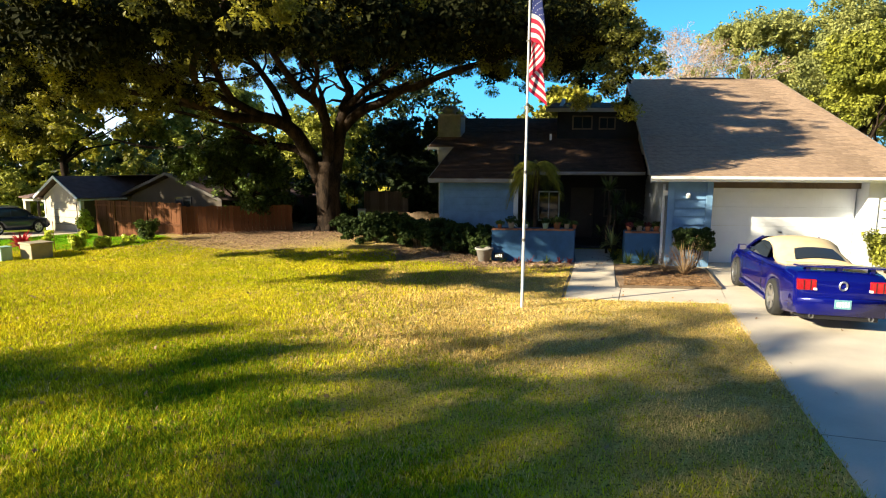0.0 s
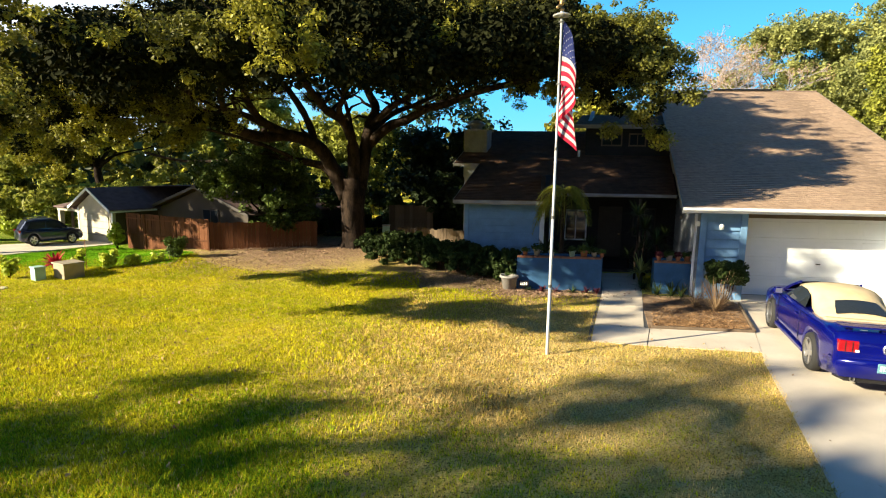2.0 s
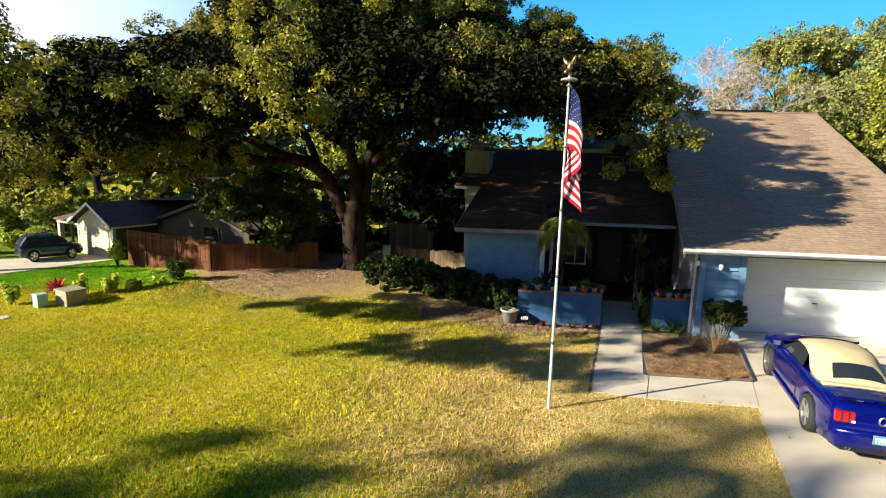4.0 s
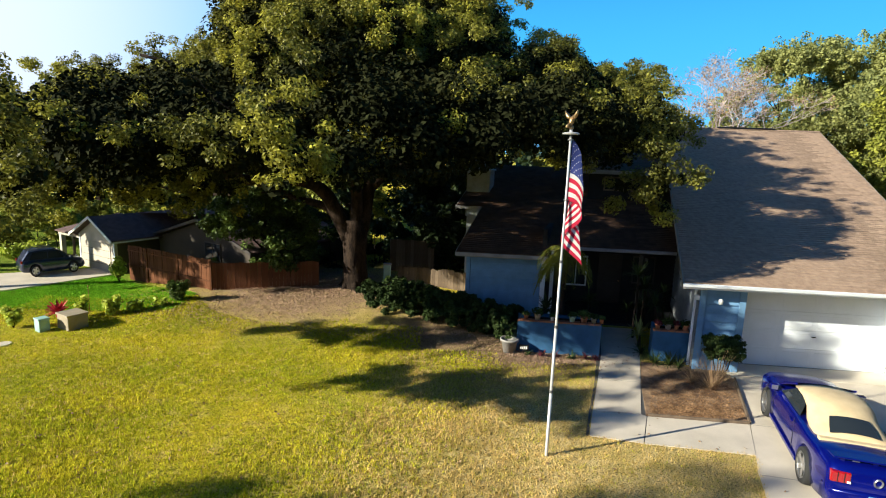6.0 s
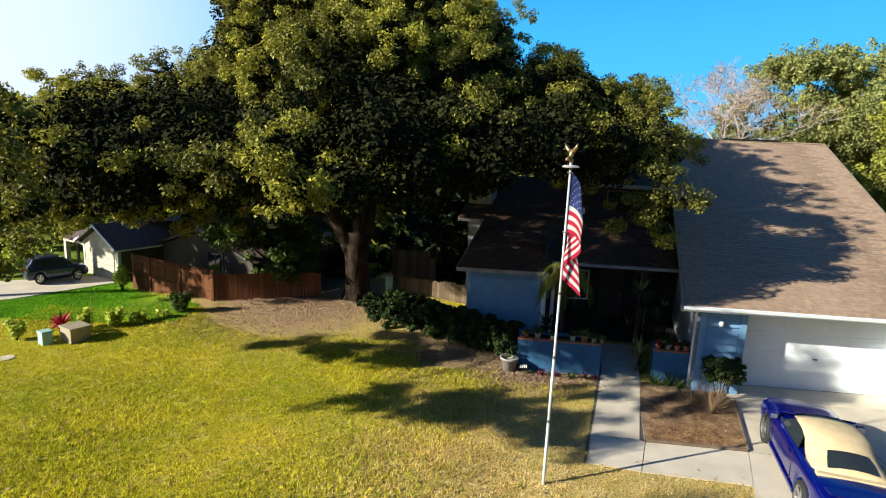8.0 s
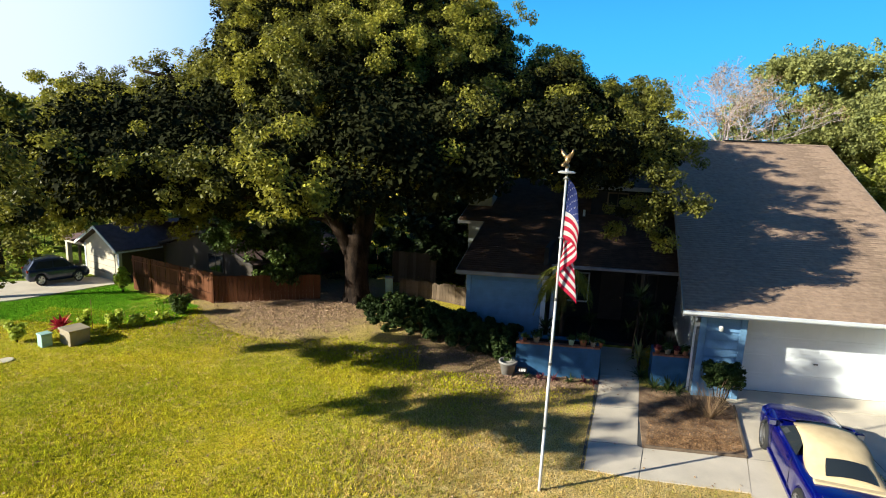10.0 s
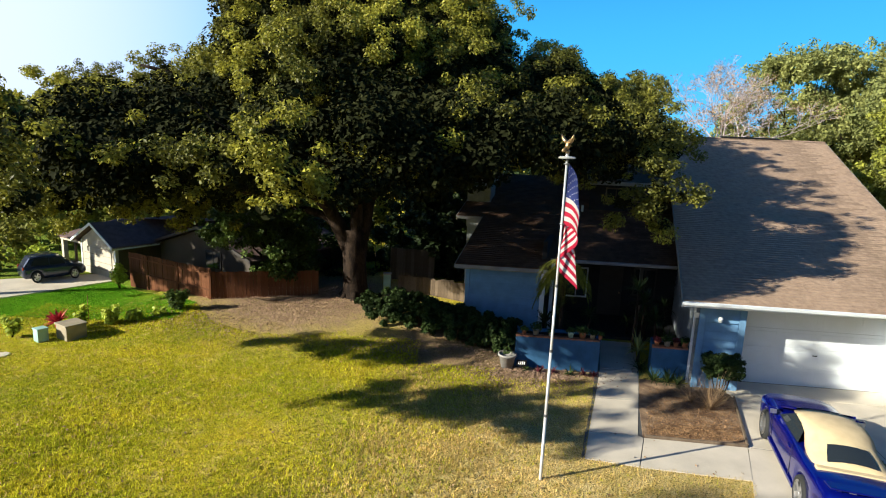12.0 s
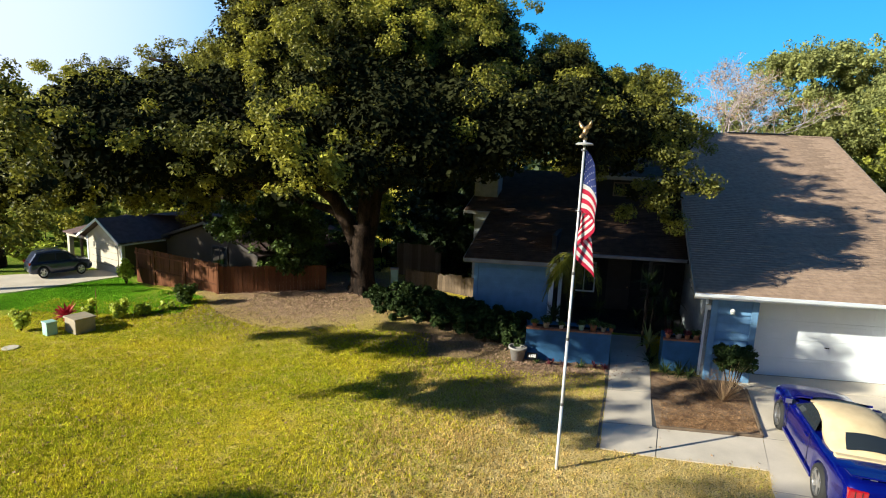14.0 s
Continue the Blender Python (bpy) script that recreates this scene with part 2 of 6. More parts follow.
def ground_material():
    """Lawn soil and thatch: green to the west and south, straw-dry round the pole, leaf litter by the trees."""
    m = bpy.data.materials.new("lawn_ground")
    m.use_nodes = True
    nt, b = m.node_tree, m.node_tree.nodes["Principled BSDF"]
    n, link = (lambda k: nt.nodes.new(k)), nt.links.new
    geo = n("ShaderNodeNewGeometry")
    tones = []
    for s, d in ((0.35, 4), (2.2, 6), (28.0, 4), (140.0, 2)):
        t = n("ShaderNodeTexNoise")
        t.inputs["Scale"].default_value, t.inputs["Detail"].default_value = s, d
        link(geo.outputs["Position"], t.inputs["Vector"])
        tones.append(t.outputs[0])

    def spot(x, y, r0, r1, warp):
        """1 inside r0 of (x, y), 0 outside r1, with an edge broken by noise."""
        v, l = n("ShaderNodeVectorMath"), n("ShaderNodeVectorMath")
        v.operation, l.operation = "SUBTRACT", "LENGTH"
        link(geo.outputs["Position"], v.inputs[0])
        v.inputs[1].default_value = (x, y, 0)
        link(v.outputs[0], l.inputs[0])
        a = n("ShaderNodeMath")
        a.operation = "MULTIPLY_ADD"
        link(tones[1], a.inputs[0])
        a.inputs[1].default_value = warp
        link(l.outputs["Value"], a.inputs[2])
        mr = n("ShaderNodeMapRange")
        mr.inputs["From Min"].default_value, mr.inputs["From Max"].default_value = r0 + warp * 0.5, r1 + warp * 0.5
        mr.inputs["To Min"].default_value, mr.inputs["To Max"].default_value = 1, 0
        link(a.outputs[0], mr.inputs[0])
        return mr.outputs[0]

    def mixed(a, bb, f):
        x = n("ShaderNodeMix")
        x.data_type = "RGBA"
        for sock, val in (("A", a), ("B", bb)):
            if isinstance(val, tuple):
                x.inputs[sock].default_value = (*val, 1)
            else:
                link(val, x.inputs[sock])
        link(f, x.inputs["Factor"])
        return x.outputs["Result"]

    def ramped(src, lo, hi):
        mr = n("ShaderNodeMapRange")
        mr.inputs["From Min"].default_value, mr.inputs["From Max"].default_value = lo, hi
        link(src, mr.inputs[0])
        return mr.outputs[0]

    green = mixed((0.31, 0.33, 0.004), (0.62, 0.48, 0.018), ramped(tones[0], 0.35, 0.65))
    green = mixed(green, (0.62, 0.46, 0.14), ramped(tones[1], 0.5, 0.75))
    dry = mixed((0.64, 0.49, 0.22), (0.42, 0.34, 0.08), ramped(tones[1], 0.45, 0.75))
    col = mixed(green, dry, spot(4.4, 9.4, 3.6, 8.5, 5.0))
    col = mixed(col, (0.15, 0.27, 0.008), spot(-16.6, 20.8, 2.8, 5.2, 2.0))
    col = mixed(col, (0.12, 0.19, 0.012), spot(-30.0, 32.0, 13.0, 17.0, 4.0))
    col = mixed(col, (0.38, 0.25, 0.17), spot(-6.0, 21.0, 2.8, 6.2, 3.6))
    col = mixed(col, (0.30, 0.20, 0.12), spot(1.3, 16.9, 2.8, 4.2, 1.8))
    col = mixed(col, (0.30, 0.20, 0.12), spot(2.8, 15.0, 0.8, 1.7, 0.8))
    col = mixed(col, (0.07, 0.075, 0.015), ramped(tones[2], 0.50, 0.66))
    col = mixed(col, (0.62, 0.52, 0.14), ramped(tones[3], 0.56, 0.72))
    link(col, b.inputs["Base Color"])
    b.inputs["Roughness"].default_value = 0.95
    b.inputs["Specular IOR Level"].default_value = 0.05
    bp = n("ShaderNodeBump")
    bp.inputs["Strength"].default_value, bp.inputs["Distance"].default_value = 0.8, 0.05
    link(tones[2], bp.inputs["Height"])
    link(bp.outputs[0], b.inputs["Normal"])
    return m


M["ground"] = ground_material()


# ---- building helpers ----
def thing(name, label, category, at=(0, 0, 0), turn=0.0, group="", kind=""):
    ob = new(name)
    ob.empty_display_size = 0.2
    ob.matrix_basis = pose(*at, 0, 0, turn)
    return tagged(ob, label, category, group, kind)


def part(name, bm, mat, parent=None, label="", smooth=False):
    """Links a bmesh (or a mesh) as one mesh object under a thing or a part."""
    if isinstance(bm, bmesh.types.BMesh):
        me = bpy.data.meshes.new(name)
        bm.normal_update()
        bm.to_mesh(me)
        bm.free()
    else:
        me = bm
    if not me.materials:
        me.materials.append(M[mat] if isinstance(mat, str) else mat)
    if smooth:
        me.shade_smooth()
    ob = new(name, me)
    ob.parent = parent
    return tagged(ob, label)


def box(x0, x1, y0, y1, z0, z1, bevel=0.0, bm=None):
    own = bm is None
    bm = bm or bmesh.new()
    r = bmesh.ops.create_cube(bm, size=1.0)
    for v in r["verts"]:
        v.co = Vector((x0 + (v.co.x + 0.5) * (x1 - x0), y0 + (v.co.y + 0.5) * (y1 - y0), z0 + (v.co.z + 0.5) * (z1 - z0)))
    if bevel and own:
        bmesh.ops.bevel(bm, geom=bm.edges[:], offset=bevel, segments=2, affect="EDGES", profile=0.5)
    return bm


def prism(points, z0, z1, bevel=0.0):
    """A slab with the outline points (x, y), from z0 to z1."""
    bm = bmesh.new()
    f = bm.faces.new([bm.verts.new((x, y, z0)) for x, y in points])
    up = [v for v in bmesh.ops.extrude_face_region(bm, geom=[f])["geom"] if isinstance(v, bmesh.types.BMVert)]
    for v in up:
        v.co.z = z1
    bmesh.ops.recalc_face_normals(bm, faces=bm.faces[:])
    if bevel:
        bmesh.ops.bevel(bm, geom=[e for e in bm.edges if all(v.co.z > (z0 + z1) / 2 for v in e.verts)], offset=bevel, segments=2, affect="EDGES", profile=0.5)
    return bm


def solid(faces_pts, bm=None):
    """Closed mesh from polygons given by their corner points, welded."""
    bm = bm or bmesh.new()
    for pts in faces_pts:
        bm.faces.new([bm.verts.new(p) for p in pts])
    bmesh.ops.remove_doubles(bm, verts=bm.verts[:], dist=1e-5)
    bmesh.ops.recalc_face_normals(bm, faces=bm.faces[:])
    return bm


def extruded(pts, offset):
    """A solid from a planar polygon of 3D points and an offset vector."""
    a, o = [Vector(p) for p in pts], Vector(offset)
    b, k = [p + o for p in a], len(a)
    return solid([a, list(reversed(b))] + [[a[i], a[(i + 1) % k], b[(i + 1) % k], b[i]] for i in range(k)])


def tube(points, radii, sides=8, bm=None, wobble=0.0, seed=0):
    """A tapered limb along points."""
    bm = bm or bmesh.new()
    rnd, rings = random.Random(seed), []
    pts = [Vector(p) for p in points]
    for i, p in enumerate(pts):
        d = (pts[min(i + 1, len(pts) - 1)] - pts[max(i - 1, 0)]).normalized()
        a = d.orthogonal().normalized() if abs(d.z) > 0.95 else d.cross(Vector((0, 0, 1))).normalized()
        b = d.cross(a)
        ring = []
        for k in range(sides):
            t = 2 * math.pi * k / sides
            r = radii[i] * (1 + wobble * (rnd.random() - 0.5) * 2)
            ring.append(bm.verts.new(p + (a * math.cos(t) + b * math.sin(t)) * r))
        rings.append(ring)
    for r0, r1 in zip(rings, rings[1:]):
        for k in range(sides):
            bm.faces.new((r0[k], r0[(k + 1) % sides], r1[(k + 1) % sides], r1[k]))
    bm.faces.new(list(reversed(rings[0])))
    bm.faces.new(rings[-1])
    return bm


def lathe(profile, sides=24, axis="z", bm=None):
    """A turned solid from (radius, height) pairs; radius 0 closes an end."""
    bm = bm or bmesh.new()
    rings = []
    for r, h in profile:
        ring = []
        for k in range(sides if r > 1e-6 else 1):
            t = 2 * math.pi * k / sides
            c = (r * math.cos(t), r * math.sin(t), h)
            ring.append(bm.verts.new(c if axis == "z" else (h, c[0], c[1])))
        rings.append(ring)
    for a, b in zip(rings, rings[1:]):
        for k in range(sides):
            q = [a[k % len(a)], a[(k + 1) % len(a)], b[(k + 1) % len(b)], b[k % len(b)]]
            q = list(dict.fromkeys(q))
            if len(q) > 2:
                bm.faces.new(q)
    bmesh.ops.recalc_face_normals(bm, faces=bm.faces[:])
    return bm


def smoothstep(t):
    t = min(1.0, max(0.0, t))
    return t * t * (3 - 2 * t)


def gz(x, y):
    """Height of the ground: level at the drive, rising a little to the trees."""
    return 0.36 * smoothstep((y - 13.0) / 8.5) * smoothstep((3.6 - x) / 5.0) * (1 - smoothstep((-9.5 - x) / 4.0))


def leaf_mesh(name, centres, radii, count, size, rng, flat=0.55, droop=0.25, elong=1.7):
    """Many small leaves (two triangles each, folded) round cluster centres; one joined mesh of real leaf geometry."""
    centres, radii = np.asarray(centres, float), np.asarray(radii, float)
    w = radii ** 2
    idx = rng.choice(len(centres), count, p=w / w.sum())
    d = rng.normal(size=(count, 3))
    d /= np.linalg.norm(d, axis=1)[:, None]
    r = rng.random(count) ** 0.45
    pos = centres[idx] + d * r[:, None] * radii[idx][:, None] * np.array([1, 1, 0.8])
    nrm = d * 0.6 + rng.normal(size=(count, 3)) * 0.55 + np.array([0, 0, flat])
    nrm /= np.linalg.norm(nrm, axis=1)[:, None]
    a = np.cross(nrm, rng.normal(size=(count, 3)))
    a /= np.linalg.norm(a, axis=1)[:, None]
    a[:, 2] -= droop * rng.random(count)
    b = np.cross(nrm, a)
    s = size * (0.6 + 0.8 * rng.random(count))[:, None]
    la, lb = a * s * elong * 0.5, b * s * 0.5
    fold = nrm * s * 0.18
    verts = np.stack([pos - la, pos + lb + fold, pos + la, pos - lb + fold], 1).reshape(-1, 3)
    q = np.arange(count) * 4
    tris = np.concatenate([np.stack([q, q + 1, q + 2], 1), np.stack([q, q + 2, q + 3], 1)])
    return raw_mesh(name, verts, tris)


def raw_mesh(name, verts, tris):
    me = bpy.data.meshes.new(name)
    me.vertices.add(len(verts))
    me.vertices.foreach_set("co", np.asarray(verts, np.float32).ravel())
    me.loops.add(len(tris) * 3)
    me.loops.foreach_set("vertex_index", np.asarray(tris, np.int32).ravel())
    me.polygons.add(len(tris))
    me.polygons.foreach_set("loop_start", np.arange(len(tris), dtype=np.int32) * 3)
    me.update(calc_edges=True)
    return me


# ---- ground, drive, walk ----
def ground_sheet():
    """One sheet: fine near the house, wide cells out to the horizon."""
    ax = [-900, -400, -180, -90, -50] + [-32 + i for i in range(61)] + [45, 80, 160, 400, 900]
    ay = [-700, -250, -90, -40, -20] + [-10 + i for i in range(51)] + [55, 80, 160, 400, 1200]
    bm = bmesh.new()
    vs = [[bm.verts.new((x, y, gz(x, y) + (0.03 * noise.noise((x * 0.3, y * 0.3, 0)) if -32 < x < 2 and -10 < y < 40 else 0) - (0.02 if x < 2 else 0.004))) for x in ax] for y in ay]
    for r0, r1 in zip(vs, vs[1:]):
        for i in range(len(ax) - 1):
            bm.faces.new((r0[i], r0[i + 1], r1[i + 1], r1[i]))
    return tagged(part("ground", bm, "ground", smooth=True), "sunlit lawn of green and straw-coloured grass", "lawn", kind="structure")


ground_sheet()

# driveway: concrete panels with joints
DRIVE = [(8.02, 14.6), (7.02, 11.3), (6.1, 9.2), (4.24, 4.0), (3.1, 0.8), (-2.0, -13.0)]
drive = thing("driveway", "pale concrete driveway with dark joints", "driveway", kind="structure")
WIDE = [(5.3, -0.55), (5.9, -0.8), (6.1, -1.2), (6.1, -1.8), (6.1, -2.2), (6.1, -2.2)]
for i in range(5):
    (x0, y0), (x1, y1) = DRIVE[i], DRIVE[i + 1]
    (a0, b0), (a1, b1) = WIDE[i], WIDE[i + 1]
    for s0, s1 in ((0.0, 0.498), (0.502, 1.0)):
        q = [(x0 + a0 * s0, y0 + b0 * s0 - 0.012), (x0 + a0 * s1, y0 + b0 * s1 - 0.012), (x1 + a1 * s1, y1 + b1 * s1 + 0.012), (x1 + a1 * s0, y1 + b1 * s0 + 0.012)]
        part("panel", prism(q, -0.12, 0.008, 0.003), "concrete", drive)

edge_l = [(x, y - 0.02) for x, y in DRIVE]
edge_r = [(x + a - 0.02, y + b - 0.02) for (x, y), (a, b) in zip(DRIVE, WIDE)]
part("joint_filler", prism(edge_l + edge_r[::-1], -0.10, 0.002), "joint", drive, "dark joint filler")

walkway = thing("walkway", "pale concrete front walkway dappled by shade", "walkway", kind="structure")
WALK = [
    [(3.06, 10.42), (4.17, 10.20), (4.66, 11.46), (4.56, 11.56), (3.42, 11.62)],
    [(4.19, 10.19), (6.42, 9.92), (7.0, 11.28), (4.68, 11.46)],
    [(3.43, 11.65), (4.57, 11.58), (5.18, 13.5), (4.02, 13.52)],
    [(4.03, 13.55), (5.19, 13.53), (5.84, 15.6), (4.66, 15.64)],
    [(4.67, 15.67), (5.85, 15.63), (6.5, 18.2), (5.3, 18.3)],
]
part("joint_filler", prism([(3.10, 10.44), (6.40, 9.95), (6.97, 11.26), (4.70, 11.44), (5.80, 15.6), (6.45, 18.2), (5.32, 18.27), (3.45, 11.62)], -0.08, 0.004), "joint", walkway, "dark joint filler")
left = [(3.04, 10.42), (3.40, 11.63), (4.01, 13.54), (5.28, 18.3)]
part("edge_gap", prism(left + [(x - 0.06, y + 0.01) for x, y in reversed(left)], -0.06, 0.012), "joint", walkway, "dark cut edge along the lawn")
for q in WALK:
    part("panel", prism(q, -0.1, 0.014, 0.004), "concrete", walkway)

bed = part("mulch_bed", prism([(4.66, 11.50), (7.0, 11.34), (7.95, 14.0), (7.9, 14.6), (5.68, 15.0), (5.13, 13.3)], -0.08, 0.02, 0.01),
           material("mulch", (0.36, 0.24, 0.14), 0.95, dark=(0.12, 0.07, 0.04), scale=3, fine=45, amount=0.7, bump=0.8))
tagged(bed, "brown mulch bed with dry leaves", "garden bed", kind="structure")
edging = thing("bed_edging", "low dark edging along the mulch bed", "edging")
for a, b in (((4.72, 11.50), (7.0, 11.31)), ((7.02, 11.33), (7.98, 14.0))):
    d = (Vector(b) - Vector(a)).normalized()
    nrm = Vector((-d.y, d.x)) * 0.025
    part("strip", prism([(a[0] - nrm.x, a[1] - nrm.y), (b[0] - nrm.x, b[1] - nrm.y), (b[0] + nrm.x, b[1] + nrm.y), (a[0] + nrm.x, a[1] + nrm.y)], -0.05, 0.07, 0.006), "fence_grey", edging)

# ---- house ----
TURN = -4.0
HOUSE_AT = (6.76, 14.65, 0.0)
house_frame = pose(*HOUSE_AT, 0, 0, TURN)
SLOPE = 0.335
house = thing("house", "blue-grey clapboard house with brown shingle roofs", "house", HOUSE_AT, TURN)


def lap_siding(name, u0, u1, v, z0, z1, mat, parent, step=0.25, facing=-1):
    """Lapped boards on a wall that faces -v (facing -1) or, along v, a side wall."""
    z, k = z0, 0
    while z < z1 - 0.02:
        h = min(step, z1 - z) - 0.028
        bm = solid([[(u0, v, z), (u1, v, z), (u1, v - 0.055, z), (u0, v - 0.055, z)],
                    [(u0, v - 0.055, z), (u1, v - 0.055, z), (u1, v - 0.006, z + h), (u0, v - 0.006, z + h)],
                    [(u0, v - 0.006, z + h), (u1, v - 0.006, z + h), (u1, v, z + h), (u0, v, z + h)]])
        part("siding_board", bm, mat, parent)
        z += step


def side_siding(u, v0, v1, z0, z1, mat, parent, step=0.2):
    """Lapped boards on a wall that faces -u."""
    z = z0
    while z < z1 - 0.02:
        h = min(step, z1 - z)
        bm = solid([[(u, v0, z), (u, v1, z), (u - 0.05, v1, z), (u - 0.05, v0, z)],
                    [(u - 0.05, v0, z), (u - 0.05, v1, z), (u - 0.006, v1, z + h), (u - 0.006, v0, z + h)],
                    [(u - 0.006, v0, z + h), (u - 0.006, v1, z + h), (u, v1, z + h), (u, v0, z + h)]])
        part("siding_board", bm, mat, parent)
        z += step


def shingle_rows(parent, u0, u1, v0, v1, z0, slope, mat, step=0.145, tab=1.0, seed=1, name="shingle_course", edge=None):
    """Courses of shingles on a slope that rises along v: strips of tabs, each course lifted at its lower edge."""
    rnd = random.Random(seed)
    v = v0
    while v < v1 - 0.01:
        a, b = (edge(v) if edge else (u0, u1))
        e = min(v + step * 1.15, v1)
        bm = bmesh.new()
        u = a - rnd.random() * 0.0
        first = rnd.random() * tab
        while u < b - 0.02:
            w = min(b, u + (first or tab))
            first = 0
            lift = 0.012 + rnd.random() * 0.006
            za, zb = z0 + (v - v0) * slope, z0 + (e - v0) * slope
            p = [(u + 0.002, v, za + lift), (w - 0.002, v, za + lift), (w - 0.002, e, zb + 0.004), (u + 0.002, e, zb + 0.004)]
            q = [(x, y, z - lift - 0.002 if i < 2 else z - 0.006) for i, (x, y, z) in enumerate(p)]
            t = [bm.verts.new(c) for c in p]
            s = [bm.verts.new(c) for c in q[:2]]
            bm.faces.new(t)
            bm.faces.new((s[0], s[1], t[1], t[0]))
            u = w
        part(name, bm, mat, parent)
        v += step


# garage wing
GE_V, GE_Z = -0.45, 2.68          # eave line of the garage roof
RIDGE_V = 14.3
RIDGE_Z = GE_Z + (RIDGE_V - GE_V) * SLOPE
G_L, G_R = -0.27, 7.36
DL, DR, DV = 1.62, 5.90, 0.70     # garage door
gw = part("garage_wall", box(0.30, 1.50, 0.03, 0.20, -0.1, 2.56), "blue", house)
lap_siding("siding", 0.46, 1.36, 0.03, 0.0, 2.5, "blue", gw)
part("corner_trim", box(0.27, 0.45, -0.045, 0.06, -0.05, 2.53, 0.006), "blue", house)
part("corner_trim", box(1.37, 1.55, -0.045, 0.06, -0.05, 2.53, 0.006), "blue", house)
part("garage_return", box(1.36, 1.53, 0.2, DV + 0.05, -0.1, 2.56), "blue", house)
# header given a dark board colour to stand for the eave's shade
part("garage_header", box(1.53, DR + 0.03, DV - 0.2, DV + 0.05, 2.325, 2.56), "fence_grey", house)
part("garage_floor", box(1.53, DR + 0.03, -0.3, DV + 0.1, -0.1, 0.022), "concrete", house)
part("garage_pier", box(DR + 0.03, DR + 0.34, 0.0, DV + 0.05, -0.1, 2.56, 0.008), "white", house, "white-painted pier")
rw = part("garage_wall", box(DR + 0.34, 7.08, 0.03, 0.2, -0.1, 2.56), "white", house)
lap_siding("siding", DR + 0.42, 7.04, 0.03, 0.0, 2.5, "white", rw)
for gu in (6.90, 0.30):
    part("garage_side_wall", extruded([(gu, 0.2, -0.1), (gu, 22, -0.1), (gu, 22, 3.0), (gu, RIDGE_V, RIDGE_Z - 0.2), (gu, 0.2, 2.56)], (0.18, 0, 0)), "grey_siding", house)
side = part("garage_side_boards", box(0.29, 0.30, 0.06, 7.0, -0.1, 2.56), "grey_siding", house)
side_siding(0.289, 0.07, 6.9, 0.0, 2.5, "grey_siding", side)

# garage door: four rows of four raised panels
door = thing("garage_door", "white sectional garage door, closed", "garage door", kind="structure")
door.matrix_basis = house_frame
for r in range(4):
    z0 = 0.03 + r * 0.572
    sec = part("door_section", box(DL, DR, DV, DV + 0.04, z0, z0 + 0.567, 0.004), "white", door)
    for c in range(4):
        x0 = DL + 0.08 + c * (DR - DL) / 4
        bm = box(x0, x0 + 0.91, DV - 0.006, DV + 0.005, z0 + 0.10, z0 + 0.47)
        bmesh.ops.bevel(bm, geom=bm.edges[:], offset=0.006, segments=1, affect="EDGES")
        part("door_panel", bm, "white", sec)
dh = part("door_handle", box((DL + DR) / 2 - 0.06, (DL + DR) / 2 + 0.06, DV - 0.045, DV - 0.02, 0.98, 1.01, 0.006), "black", door)
for x in (-0.05, 0.05):
    part("handle_stud", box((DL + DR) / 2 + x - 0.01, (DL + DR) / 2 + x + 0.01, DV - 0.03, DV, 0.985, 1.005), "black", dh)
part("bottom_seal", box(DL, DR, DV - 0.005, DV + 0.035, 0.0, 0.03), "black", door)

# garage roof: slab, fascia, soffit
groof = part("garage_roof", extruded([(G_L, GE_V, GE_Z), (G_R, GE_V, GE_Z), (G_R, RIDGE_V, RIDGE_Z), (G_L, RIDGE_V, RIDGE_Z)], (0, 0, -0.14)), "shingle", house)
part("garage_roof_back", extruded([(G_L, RIDGE_V, RIDGE_Z), (G_R, RIDGE_V, RIDGE_Z), (G_R, 23.5, 2.8), (G_L, 23.5, 2.8)], (0, 0, -0.14)), "shingle", house)
part("fascia", box(G_L - 0.02, G_R + 0.02, GE_V - 0.03, GE_V - 0.003, GE_Z - 0.17, GE_Z - 0.015, 0.004), "white", house)
part("gutter", extruded([(G_L - 0.03, GE_V - 0.03, GE_Z - 0.02), (G_L - 0.03, GE_V - 0.135, GE_Z - 0.02), (G_L - 0.03, GE_V - 0.12, GE_Z - 0.09), (G_L - 0.03, GE_V - 0.09, GE_Z - 0.12), (G_L - 0.03, GE_V - 0.03, GE_Z - 0.12)], (G_R - G_L + 0.06, 0, 0)), "white", house)
part("soffit", box(G_L, G_R, GE_V, DV, GE_Z - 0.15, GE_Z - 0.12), "soffit", house)
for gu in (G_L - 0.03, G_R + 0.005):
    part("rake_board", extruded([(gu, GE_V, GE_Z), (gu, RIDGE_V, RIDGE_Z), (gu, RIDGE_V, RIDGE_Z - 0.2), (gu, GE_V, GE_Z - 0.2)], (0.025, 0, 0)), "soffit", house)
part("ridge_cap", extruded([(G_L, RIDGE_V - 0.16, RIDGE_Z - 0.03), (G_L, RIDGE_V, RIDGE_Z + 0.035), (G_L, RIDGE_V + 0.16, RIDGE_Z - 0.06)], (G_R - G_L, 0, 0)), "shingle", house)
part("ridge_vent", box(2.4, 5.2, RIDGE_V - 0.14, RIDGE_V + 0.14, RIDGE_Z + 0.02, RIDGE_Z + 0.09, 0.01), "black", house)

